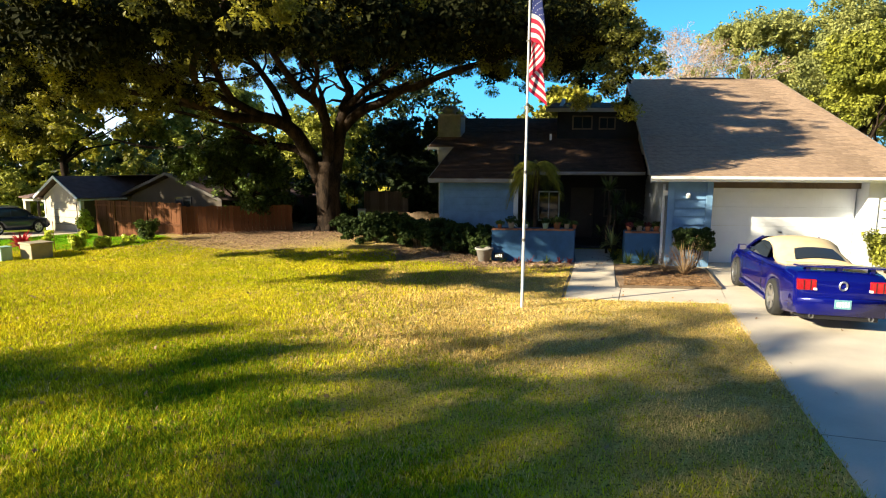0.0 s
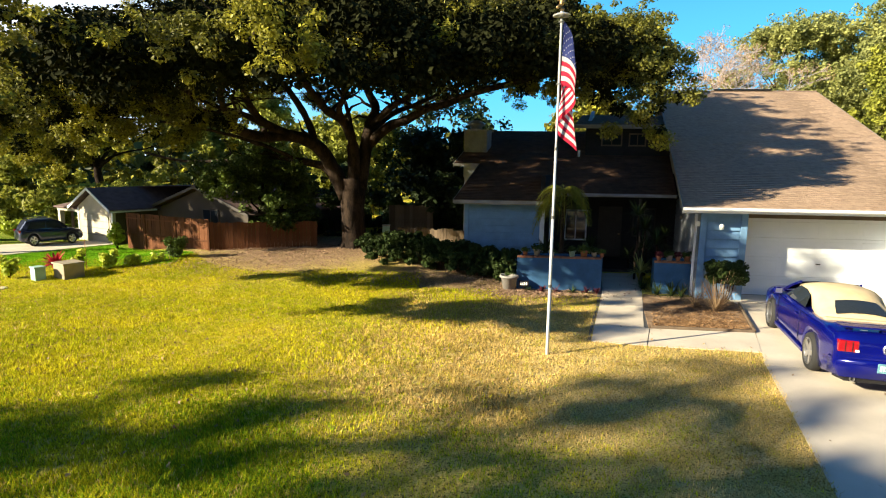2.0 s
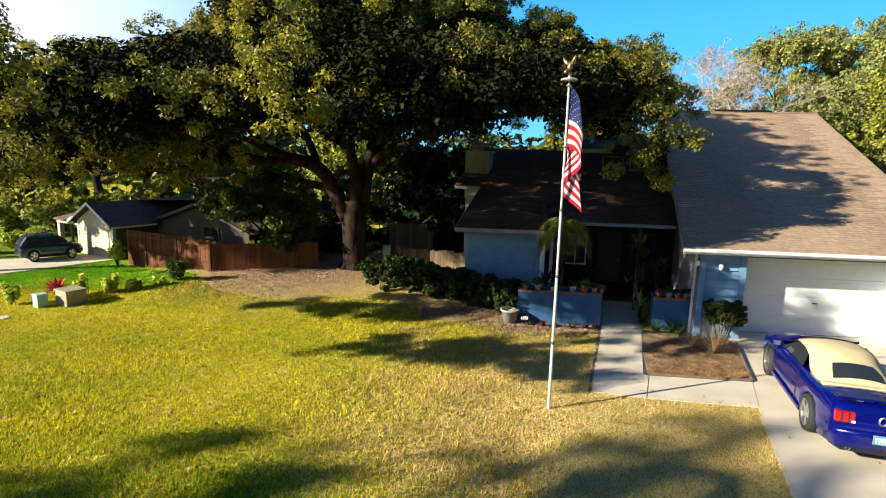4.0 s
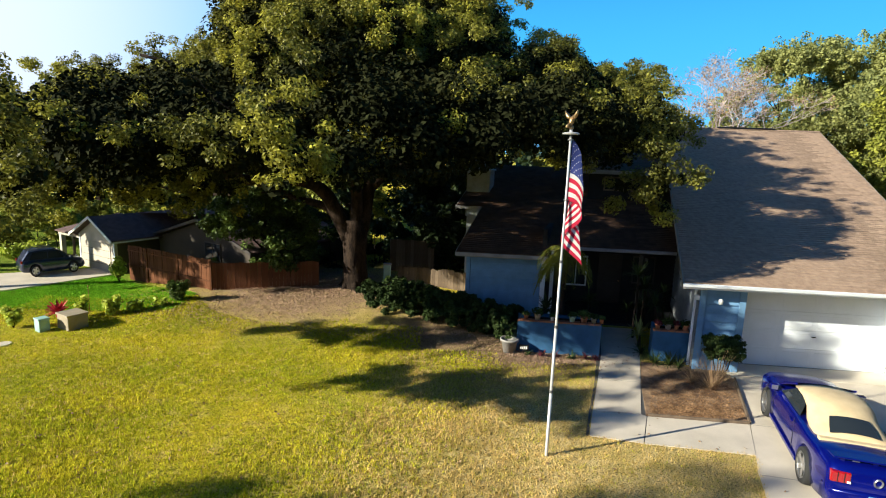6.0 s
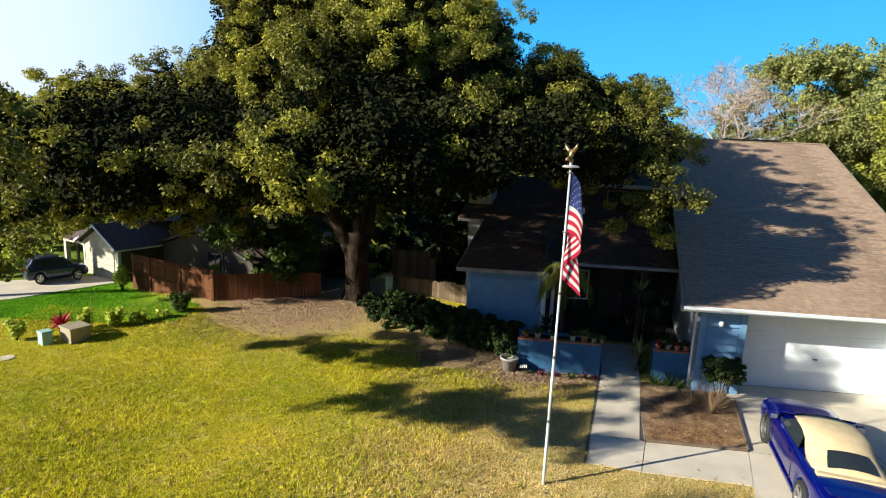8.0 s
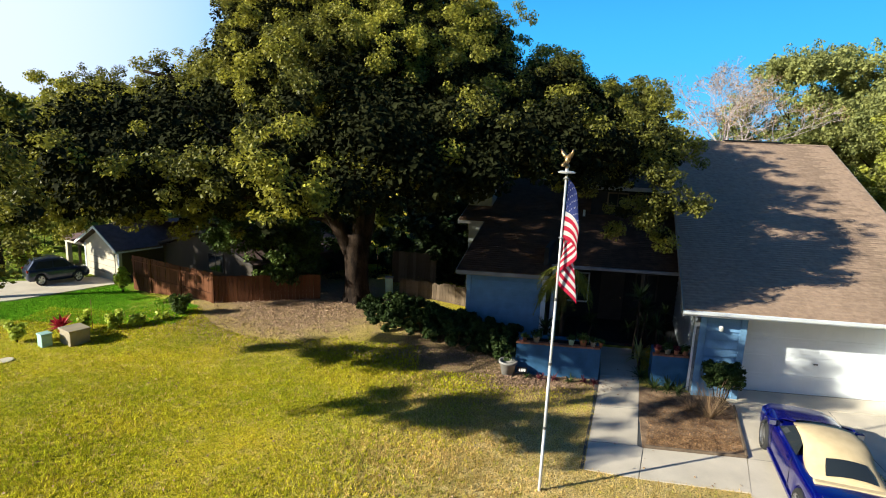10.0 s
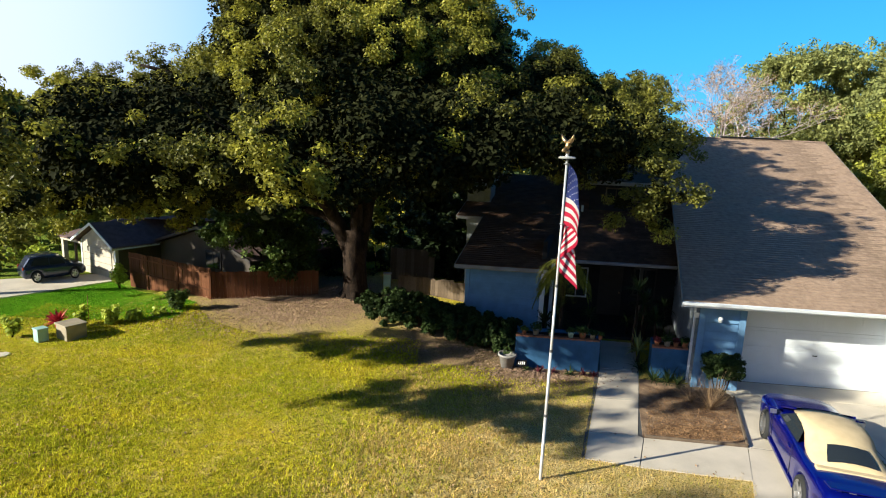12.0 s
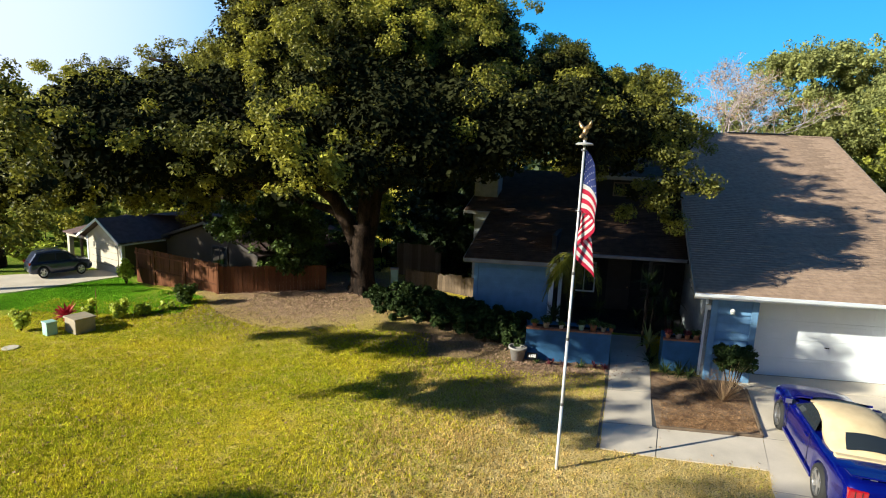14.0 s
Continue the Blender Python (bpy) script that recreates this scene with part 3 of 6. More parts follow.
# bedroom wing and porch, west of the garage
BW_L, BW_R = -7.62, -4.58
EV, EZ = 3.30, 2.53               # bedroom eave
PV = 4.10                         # porch eave
PZ = EZ + (PV - EV) * SLOPE
LR_V = 11.9
LR_Z = EZ + (LR_V - EV) * SLOPE
UV = 7.1                          # upper eave at the west end
UZ = EZ + (UV - EV) * SLOPE
ML = -8.75
bw = part("bedroom_wall", box(BW_L + 0.25, BW_R, 3.80, 3.95, -0.1, 2.55), "blue", house)
lap_siding("siding", BW_L + 0.38, BW_R - 0.14, 3.80, 0.35, 2.42, "blue", bw)
part("corner_trim", box(BW_L + 0.22, BW_L + 0.37, 3.76, 3.84, 0.0, 2.5, 0.006), "blue", house)
part("corner_trim", box(BW_R - 0.13, BW_R + 0.03, 3.76, 3.84, 0.0, 2.5, 0.006), "white", house)
part("bedroom_side_wall", box(BW_L + 0.25, BW_L + 0.41, 3.95, UV + 0.2, -0.1, 2.6), "cream", house)
part("bedroom_inner_wall", box(BW_R - 0.16, BW_R, 3.95, 7.0, -0.1, 3.4), "deep_shade", house)
part("porch_back_wall", box(BW_R, 0.30, 6.85, 7.0, -0.1, 3.5), "deep_shade", house)
part("main_side_wall", extruded([(ML + 0.4, UV + 0.2, -0.1), (ML + 0.4, 17, -0.1), (ML + 0.4, 17, 3.4), (ML + 0.4, LR_V, LR_Z - 0.15), (ML + 0.4, UV + 0.2, UZ - 0.1)], (0.16, 0, 0)), "grey_siding", house)
part("main_front_return", box(ML + 0.4, BW_L + 0.3, UV + 0.16, UV + 0.3, -0.1, UZ - 0.1), "grey_siding", house)
lroof = part("bedroom_roof", extruded([(BW_L - 0.05, EV, EZ), (BW_R + 0.1, EV, EZ), (BW_R + 0.1, PV, PZ), (-0.02, PV, PZ), (-0.02, LR_V, LR_Z), (ML, LR_V, LR_Z), (ML, UV, UZ), (BW_L - 0.05, UV, UZ)], (0, 0, -0.13)), "shingle_shaded", house)
part("bedroom_roof_back", extruded([(ML, LR_V, LR_Z), (-0.02, LR_V, LR_Z), (-0.02, 19, 2.8), (ML, 19, 2.8)], (0, 0, -0.13)), "shingle_shaded", house)
part("fascia", box(BW_L - 0.07, BW_R + 0.12, EV - 0.03, EV - 0.003, EZ - 0.13, EZ - 0.01, 0.004), "trim_grey", house)
part("fascia", box(BW_R + 0.12, -0.03, PV - 0.03, PV - 0.003, PZ - 0.13, PZ - 0.01, 0.004), "trim_grey", house)
part("gutter", box(BW_R + 0.9, -0.05, PV - 0.13, PV - 0.031, PZ - 0.10, PZ - 0.02, 0.01), "trim_grey", house)
part("fascia", box(ML - 0.02, BW_L + 0.1, UV - 0.03, UV - 0.003, UZ - 0.13, UZ - 0.01, 0.004), "trim_grey", house)
part("rake_board", extruded([(BW_L - 0.08, EV, EZ), (BW_L - 0.08, UV, UZ), (BW_L - 0.08, UV, UZ - 0.13), (BW_L - 0.08, EV, EZ - 0.13)], (0.025, 0, 0)), "soffit", house)
part("rake_board", extruded([(ML - 0.03, UV, UZ), (ML - 0.03, LR_V, LR_Z), (ML - 0.03, LR_V, LR_Z - 0.18), (ML - 0.03, UV, UZ - 0.18)], (0.025, 0, 0)), "soffit", house)
part("soffit", box(BW_L - 0.04, BW_R + 0.1, EV, 3.79, EZ - 0.16, EZ - 0.13), "soffit", house)
part("porch_ceiling", box(BW_R + 0.1, 0.28, PV, 6.85, PZ - 0.16, PZ - 0.13), "deep_shade", house)
part("porch_floor", box(BW_R, 0.30, 3.9, 6.85, -0.1, 0.10), "deep_shade", house)
part("porch_post", box(-4.42, -4.30, 4.16, 4.28, 0.1, PZ - 0.16, 0.008), "white", house)
part("porch_post", box(-1.3, -1.18, 4.16, 4.28, 0.1, PZ - 0.16, 0.008), "dark_wood", house)

front_door = part("front_door", box(-2.75, -1.82, 6.78, 6.845, 0.1, 2.14, 0.006), "dark_wood", house, "dark panelled front door, shut")
for z0, z1 in ((0.25, 0.95), (1.1, 1.95)):
    for x0 in (-2.65, -2.25):
        part("door_panel", box(x0, x0 + 0.32, 6.765, 6.785, z0, z1, 0.006), "dark_wood", front_door)
part("door_knob", lathe([(0, 0), (0.03, 0.01), (0.03, 0.05), (0, 0.06)], 12), "gold", front_door).matrix_basis = pose(-1.92, 6.77, 1.05, 90, 0, 0)


def window_unit(u0, u1, z0, z1, v, name="window", mat="white", parent=None):
    w = part(name, box(u0 + 0.05, u1 - 0.05, v - 0.01, v + 0.01, z0 + 0.05, z1 - 0.05), "window", parent or house)
    for b in ((u0, u1, z0, z0 + 0.06), (u0, u1, z1 - 0.06, z1), (u0, u0 + 0.06, z0 + 0.06, z1 - 0.06), (u1 - 0.06, u1, z0 + 0.06, z1 - 0.06), ((u0 + u1) / 2 - 0.02, (u0 + u1) / 2 + 0.02, z0 + 0.06, z1 - 0.06)):
        part("window_frame", box(b[0], b[1], v - 0.05, v + 0.01, b[2], b[3], 0.004), mat, w)
    return w


window_unit(-4.1, -3.2, 0.75, 2.0, 6.83)
window_unit(-1.4, -0.5, 0.95, 2.1, 6.83, mat="dark_wood")

# clerestory over the entry
CL_V, CL_Z = 8.3, 5.48
part("clerestory_wall", box(-3.5, -0.02, CL_V, CL_V + 0.15, 3.9, CL_Z), "deep_shade", house)
part("clerestory_side", extruded([(-3.5, CL_V + 0.15, 3.9), (-3.5, 12.0, 4.9), (-3.5, 12.0, CL_Z + 0.9), (-3.5, CL_V + 0.15, CL_Z)], (0.15, 0, 0)), "grey_siding", house)
part("clerestory_roof", extruded([(-3.95, CL_V - 0.45, CL_Z - 0.02), (0.0, CL_V - 0.45, CL_Z - 0.02), (0.0, 12.4, CL_Z + 0.75), (-3.95, 12.4, CL_Z + 0.75)], (0, 0, -0.12)), "shingle_shaded", house)
part("fascia", box(-3.97, -0.02, CL_V - 0.48, CL_V - 0.453, CL_Z - 0.18, CL_Z - 0.02, 0.004), "soffit", house)
window_unit(-2.86, -1.99, 4.6, 5.19, CL_V - 0.005, mat="fence_grey")
window_unit(-1.73, -1.01, 4.6, 5.14, CL_V - 0.005, mat="fence_grey")
part("roof_vent", lathe([(0.05, 0), (0.05, 0.3), (0, 0.3)], 12), "white", house).matrix_basis = pose(-3.75, 8.1, 4.1)

chimney = part("chimney", box(-8.72, -7.72, 8.5, 9.4, 3.2, 5.2, 0.01), "steel", house, "grey metal-clad chimney")
for z in (4.5, 4.85):
    part("chimney_band", box(-8.735, -7.705, 8.485, 9.415, z, z + 0.02), "steel", chimney)
part("chimney_cap", box(-8.78, -7.66, 8.44, 9.46, 5.2, 5.26, 0.01), "steel", chimney)
part("chimney_flue", lathe([(0.26, 0), (0.26, 0.16), (0.38, 0.18), (0.38, 0.24), (0.30, 0.34), (0.14, 0.42), (0, 0.44)], 20), "steel", chimney, smooth=True).matrix_basis = pose(-8.3, 8.95, 5.26)

# wall lamps
wl = part("wall_lamp", box(0.79, 0.89, -0.03, 0.02, 2.06, 2.16, 0.01), "lamp_white", house)
part("lamp_shade", lathe([(0.05, -0.10), (0.065, 0.0), (0.035, 0.05), (0, 0.055)], 14), "lamp_white", wl).matrix_basis = pose(0.84, -0.09, 2.13)
part("lamp_box", box(0.12, 0.26, -0.03, 0.08, 2.10, 2.24, 0.012), "lamp_white", house, "small white floodlight at the corner")
part("porch_lamp", box(0.21, 0.288, 4.7, 4.82, 1.86, 2.0, 0.02), "lamp_white", house)
part("downspout", box(0.16, 0.23, 0.3, 0.38, 0.0, 2.42, 0.01), "white", house)

# planters either side of the walk
for u0, u1, v0, v1, top in ((-4.93, -2.40, 0.50, 1.35, 0.98), (-0.88, 0.22, 0.52, 1.4, 0.93)):
    pw = thing("planter", "blue-painted masonry planter with a brick ledge", "planter", group="planters by the entry")
    pw.matrix_basis = house_frame
    part("planter_front", box(u0, u1, v0, v0 + 0.16, -0.1, top, 0.012), "planter_blue", pw)
    part("planter_side", box(u0, u0 + 0.16, v0 + 0.16, v1, -0.1, top, 0.012), "planter_blue", pw)
    part("planter_side", box(u1 - 0.16, u1, v0 + 0.16, v1, -0.1, top, 0.012), "planter_blue", pw)
    part("planter_back", box(u0, u1, v1, v1 + 0.14, -0.1, top, 0.012), "planter_blue", pw)
    part("soil", box(u0 + 0.16, u1 - 0.16, v0 + 0.16, v1, top - 0.2, top - 0.08), "bark", pw)
    k = 0
    while u0 + k * 0.21 < u1 - 0.1:
        part("brick", box(u0 + k * 0.21, min(u1, u0 + k * 0.21 + 0.2), v0 - 0.015, v0 + 0.175, top, top + 0.055, 0.006), "terracotta", pw)
        k += 1

# shingle courses on the two roofs that face the street
shingle_rows(groof, G_L + 0.01, G_R - 0.01, GE_V + 0.01, RIDGE_V - 0.17, GE_Z + 0.006, SLOPE, "shingle", seed=1)


def low_edge(v):
    return (BW_L - 0.04 if v < UV else ML + 0.01, BW_R + 0.09 if v < PV else -0.03)


shingle_rows(lroof, 0, 0, EV + 0.01, LR_V - 0.05, EZ + 0.006, SLOPE, "shingle_shaded", seed=2, edge=low_edge)

# the plan runs back at a slant to the street front
SKEW = Matrix(((1, 0.2079, 0, 0), (0, 0.9781, 0, 0), (0, 0, 1, 0), (0, 0, 0, 1)))


def slanted(root):
    for o in root.children_recursive:
        if o.matrix_basis == Matrix.Identity(4):
            o.data.transform(SKEW)
        else:
            o.matrix_basis = Matrix.Translation(SKEW @ o.location - o.location) @ o.matrix_basis


for o in list(scene.objects):
    if o.parent is None and o.name.split(".")[0] in ("house", "garage_door", "planter"):
        slanted(o)


def at_house(u, v, z=0.0):
    """World place of a point of the house's plan."""
    return house_frame @ (SKEW @ Vector((u, v, z)))


# ---- trees ----
def branch_points(a, b, sag, rnd, k=6, wild=0.25):
    a, b = Vector(a), Vector(b)
    out = []
    for i in range(k + 1):
        t = i / k
        p = a.lerp(b, t)
        p.z += sag * math.sin(math.pi * t)
        if 0 < i < k:
            p += Vector((rnd.uniform(-wild, wild), rnd.uniform(-wild, wild), rnd.uniform(-wild, wild) * 0.6))
        out.append(p)
    return out


def limb(name, a, b, r0, r1, parent, rnd, sag=0.0, twigs=4, reach=1.6, k=6, mat="bark", wild=0.25):
    """A limb with side twigs, one mesh."""
    pts = branch_points(a, b, sag, rnd, k, wild)
    n = len(pts)
    bm = tube(pts, [r0 + (r1 - r0) * (i / (n - 1)) ** 0.8 for i in range(n)], 8, wobble=0.1, seed=rnd.random())
    for j in range(twigs):
        t = rnd.uniform(0.35, 0.95) * (n - 1)
        i = int(t)
        s = pts[i].lerp(pts[min(i + 1, n - 1)], t - i)
        e = s + Vector((rnd.uniform(-1, 1), rnd.uniform(-1, 1), rnd.uniform(0.1, 1.0))).normalized() * reach * rnd.uniform(0.6, 1.2)
        w = branch_points(s, e, 0.1, rnd, 3, 0.12)
        rr = r0 + (r1 - r0) * t / (n - 1)
        tube(w, [rr * 0.4, rr * 0.28, rr * 0.16, rr * 0.04], 5, bm)
    part(name, bm, mat, parent, smooth=True)
    return pts


OAK = Vector((-4.45, 21.3, 0.2))
# the crown's outline as it stands over the lawn: bearing (east per north) and rise (up per north) from the lawn's south side
RISE = [(-0.95, -0.06), (-0.81, -0.04), (-0.775, 0.02), (-0.751, 0.085), (-0.70, 0.130), (-0.656, 0.145), (-0.604, 0.112), (-0.569, 0.11), (-0.542, 0.14), (-0.505, 0.174), (-0.404, 0.180), (-0.395, 0.30), (-0.36, 0.40),
        (-0.17, 0.44), (0.03, 0.38), (0.066, 0.27), (0.082, 0.17), (0.108, 0.166), (0.163, 0.208), (0.221, 0.156), (0.258, 0.12), (0.307, 0.164), (0.375, 0.158), (0.40, 0.13), (0.425, 0.085), (0.45, 0.0)]
RIM_X = (-18, -15, -12, -9, -6, -3.5, -1.5, 0, 2, 4, 5.5, 7.5)
RIM_Y = (17.5, 14.5, 12.2, 10.8, 9.8, 9.2, 10.6, 12.6, 15.2, 15.4, 16.0, 18.5)


def crown_top(x, y):
    """Height of the crown over a place: a dome that climbs from its southern rim."""
    rim = np.interp(x, RIM_X, RIM_Y)
    climb = np.interp(x, (-9, -3, 1, 3), (6.6, 6.6, 7.2, 7.9)) + 0.66 * (y - rim)
    rise = np.interp(x / (y + 0.9), *zip(*RISE))
    dome = 13.6 - 0.03 * max(0.0, y - 20) ** 2
    return min(climb, 6.1 + rise * (y + 0.9), dome)


def crown_floor(x, y):
    low = np.interp(y, (9, 11, 15, 20, 27), (5.7, 5.8, 6.4, 6.9, 6.2))
    return low - 0.7 * smoothstep((-8.5 - x) / 4.0) - 0.3 * smoothstep((x - 2) / 3.0)


def oak():
    rnd, rng = random.Random(5), np.random.default_rng(5)
    tree = thing("oak_tree", "spreading live oak with heavy dark limbs", "tree", OAK)
    bm = tube([(0.42, 0, -0.4), (0.42, 0, 0.05), (0.40, 0, 0.35), (0.37, 0, 0.9), (0.34, 0, 1.6), (0.33, 0.03, 2.3), (0.34, 0.05, 2.9)], [0.85, 0.66, 0.54, 0.48, 0.47, 0.52, 0.50], 16, wobble=0.07, seed=3)
    for k in range(7):                             # root flare
        a = 2 * math.pi * k / 7 + 0.3
        tube([(0.40 + 0.30 * math.cos(a), 0.30 * math.sin(a), 0.55), (0.41 + 0.55 * math.cos(a), 0.55 * math.sin(a), 0.12), (0.42 + 1.0 * math.cos(a), 1.0 * math.sin(a), -0.12)], [0.16, 0.17, 0.08], 7, bm)
    part("trunk", bm, "bark", tree, smooth=True)
    limbs = (  # thickness at both ends and the way of each limb
        (0.36, 0.09, ((0.12, 0, 2.2), (-0.48, -0.3, 3.4), (-0.96, -0.7, 4.12), (-1.65, -1.3, 4.46), (-2.64, -2.5, 4.5), (-3.43, -4.3, 4.9), (-3.9, -6.1, 5.25), (-4.6, -7.9, 5.5))),
        (0.19, 0.06, ((-1.5, -1.2, 4.45), (-2.43, -2.3, 4.9), (-2.63, -3.1, 5.6), (-2.62, -3.9, 6.1), (-2.7, -5.4, 6.6))),
        (0.13, 0.04, ((-2.45, -2.3, 4.9), (-3.1, -2.9, 5.26), (-3.63, -3.5, 5.4), (-4.2, -4.8, 5.8))),
        (0.20, 0.05, ((-0.3, -0.1, 2.9), (-0.9, 0.0, 3.35), (-1.85, 0.3, 3.6), (-3.27, 0.9, 3.75), (-4.2, 1.3, 3.7), (-5.5, 1.7, 3.5), (-7.7, 2.2, 3.6), (-9.6, 2.7, 3.9))),
        (0.27, 0.08, ((0.40, -0.1, 2.6), (0.39, -0.4, 4.3), (0.23, -1.0, 5.1), (-0.21, -1.9, 5.4), (-0.35, -2.7, 5.6), (-0.4, -4.1, 6.0), (-0.3, -6.0, 6.4))),
        (0.16, 0.05, ((0.33, -0.7, 4.8), (0.2, -1.5, 5.5), (0.5, -2.5, 5.95), (0.7, -4.8, 6.6))),
        (0.31, 0.10, ((0.62, 0.05, 2.5), (0.82, 0.2, 4.0), (1.02, 0.4, 5.1), (1.14, 0.7, 5.8), (0.86, 1.1, 6.5), (0.5, 1.3, 7.6), (0.6, 1.6, 9.4))),
        (0.17, 0.05, ((1.05, 0.4, 5.0), (1.81, -0.3, 5.6), (2.65, -1.3, 6.05), (3.6, -2.7, 6.45), (4.6, -4.8, 6.9))),
        (0.23, 0.06, ((0.88, 0.2, 4.2), (1.75, 0.1, 4.95), (2.54, -0.1, 5.25), (3.33, -0.7, 5.6), (4.1, -1.3, 5.8), (5.0, -2.1, 6.0), (6.7, -3.6, 6.3), (8.2, -5.4, 6.5), (9.4, -7.0, 6.3))),
        (0.18, 0.06, ((0.9, 0.4, 4.6), (1.6, 1.8, 5.6), (2.8, 3.4, 6.3), (4.4, 4.6, 7.2))),
        (0.18, 0.05, ((-0.9, -0.6, 4.0), (-1.5, -0.4, 5.4), (-2.6, -1.2, 7.0), (-4.6, -2.4, 8.2), (-6.4, -3.0, 8.6))),
        (0.14, 0.04, ((-2.6, -2.4, 4.5), (-4.6, -3.4, 5.0), (-6.8, -5.0, 5.3), (-8.6, -7.0, 5.4))),
        (0.13, 0.04, ((-3.0, -3.4, 4.7), (-2.2, -6.2, 5.4), (-0.6, -9.0, 5.9), (0.4, -10.6, 6.2))),
        (0.10, 0.03, ((-4.2, -7.0, 5.4), (-6.6, -9.6, 5.5), (-9.0, -11.6, 5.7), (-11.4, -12.8, 5.8))),
        (0.10, 0.03, ((-1.85, 0.3, 3.6), (-3.6, -0.6, 4.3), (-6.0, -1.8, 4.9), (-8.4, -3.0, 5.0))),
        (0.12, 0.04, ((0.45, -0.3, 4.2), (-0.2, 1.6, 6.0), (-1.4, 3.0, 7.6), (-2.6, 3.6, 9.0))),
        (0.12, 0.04, ((0.5, 1.3, 7.6), (-0.8, 0.2, 9.4), (-1.6, -1.0, 10.8))),
        (0.12, 0.04, ((0.6, 1.6, 8.4), (2.0, 0.8, 9.8), (3.0, -0.4, 10.6))),
    )
    for r0, r1, pts in limbs:
        n = len(pts)
        way = [Vector(p) + (Vector((rnd.uniform(-1, 1), rnd.uniform(-1, 1), rnd.uniform(-1, 1))) * 0.07 if 0 < i < n - 1 else Vector()) for i, p in enumerate(pts)]
        fine = []
        for i in range(n - 1):                     # smooth bends between the joints
            p0, p1, p2, p3 = way[max(0, i - 1)], way[i], way[i + 1], way[min(n - 1, i + 2)]
            for j in range(4):
                t = j / 4
                fine.append(0.5 * (2 * p1 + (p2 - p0) * t + (2 * p0 - 5 * p1 + 4 * p2 - p3) * t * t + (3 * p1 - p0 - 3 * p2 + p3) * t ** 3))
        fine.append(way[-1])
        m = len(fine)
        radii = [r0 + (r1 - r0) * (i / (m - 1)) ** 0.75 for i in range(m)]
        bm = tube(fine, radii, 10, wobble=0.09, seed=rnd.random())
        for j in range(3 + n):
            i = int(rnd.uniform(0.3, 0.98) * (m - 1))
            s = fine[i]
            e = s + Vector((rnd.uniform(-1, 1), rnd.uniform(-1, 1), rnd.uniform(0.0, 1.1))).normalized() * rnd.uniform(0.9, 2.2)
            tube(branch_points(s, e, rnd.uniform(-0.1, 0.25), rnd, 4, 0.14), [radii[i] * f for f in (0.45, 0.34, 0.24, 0.14, 0.05)], 6, bm)
        part("limb", bm, "bark", tree, smooth=True)
    # lobes of the crown, stacked from its floor to its top, with hollows between them
    outer, inner, deep = [], [], []
    for i in range(-10, 9):
        for j in range(-9, 6):
            x = OAK.x + i * 1.32 + (j % 2) * 0.66 + rnd.uniform(-0.5, 0.5)
            y = OAK.y + j * 1.32 + rnd.uniform(-0.5, 0.5)
            rim = np.interp(x, RIM_X, RIM_Y)
            if y < rim or ((x - OAK.x) / 13.0) ** 2 + (max(0.0, y - OAK.y) / 6.5) ** 2 > 1:
                continue
            top, low = crown_top(x, y), crown_floor(x, y)
            r = rnd.choice((0.5, 0.7, 0.9, 1.15))
            z, first = top - r * 0.9 - rnd.uniform(0.0, 0.5), True
            if top < low + 0.5:
                continue
            while first or z - r * 0.5 > low:
                # tiers of leaf pillows; recesses and low lobes take the leaf coloured for shade
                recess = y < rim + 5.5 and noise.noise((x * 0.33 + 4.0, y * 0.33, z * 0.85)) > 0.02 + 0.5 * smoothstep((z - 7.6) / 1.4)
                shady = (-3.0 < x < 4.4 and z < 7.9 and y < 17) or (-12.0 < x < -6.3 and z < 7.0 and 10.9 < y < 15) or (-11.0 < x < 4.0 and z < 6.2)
                bare = y > 18 and not first and z - low < 2.0 and rnd.random() < 0.45
                last = z - r - 1.2 < low
                spot = (x + rnd.uniform(-0.3, 0.3), y + rnd.uniform(-0.3, 0.3) + (1.0 if recess else 0.0), z, r)
                if not bare:
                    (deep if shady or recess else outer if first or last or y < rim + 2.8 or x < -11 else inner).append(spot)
                first = False
                z -= rnd.uniform(1.0, 1.4)
                r = rnd.uniform(0.6, 1.1)
    # boughs that hang below the rim: over the entry, over the lawn and at the west end
    east = ((5.1, 13.9, 6.25, 0.42), (5.2, 13.8, 5.75, 0.45), (5.3, 13.9, 5.25, 0.40), (5.8, 13.9, 5.55, 0.36), (5.0, 14.0, 5.0, 0.3), (4.5, 14.5, 5.3, 0.45), (5.6, 14.3, 4.75, 0.3), (4.3, 14.7, 4.7, 0.25), (4.9, 14.6, 6.6, 0.6), (5.6, 15.2, 6.7, 0.7), (4.2, 15.2, 6.3, 0.7), (3.2, 15.6, 6.0, 0.7))
    south = ((-3.1, 9.2, 5.9, 0.6), (-3.4, 9.6, 6.5, 0.7), (-4.3, 9.6, 5.9, 0.6), (-5.2, 10.2, 6.0, 0.6), (-2.5, 9.8, 5.7, 0.45), (-3.3, 9.0, 5.3, 0.4), (-6.4, 10.4, 6.0, 0.6))
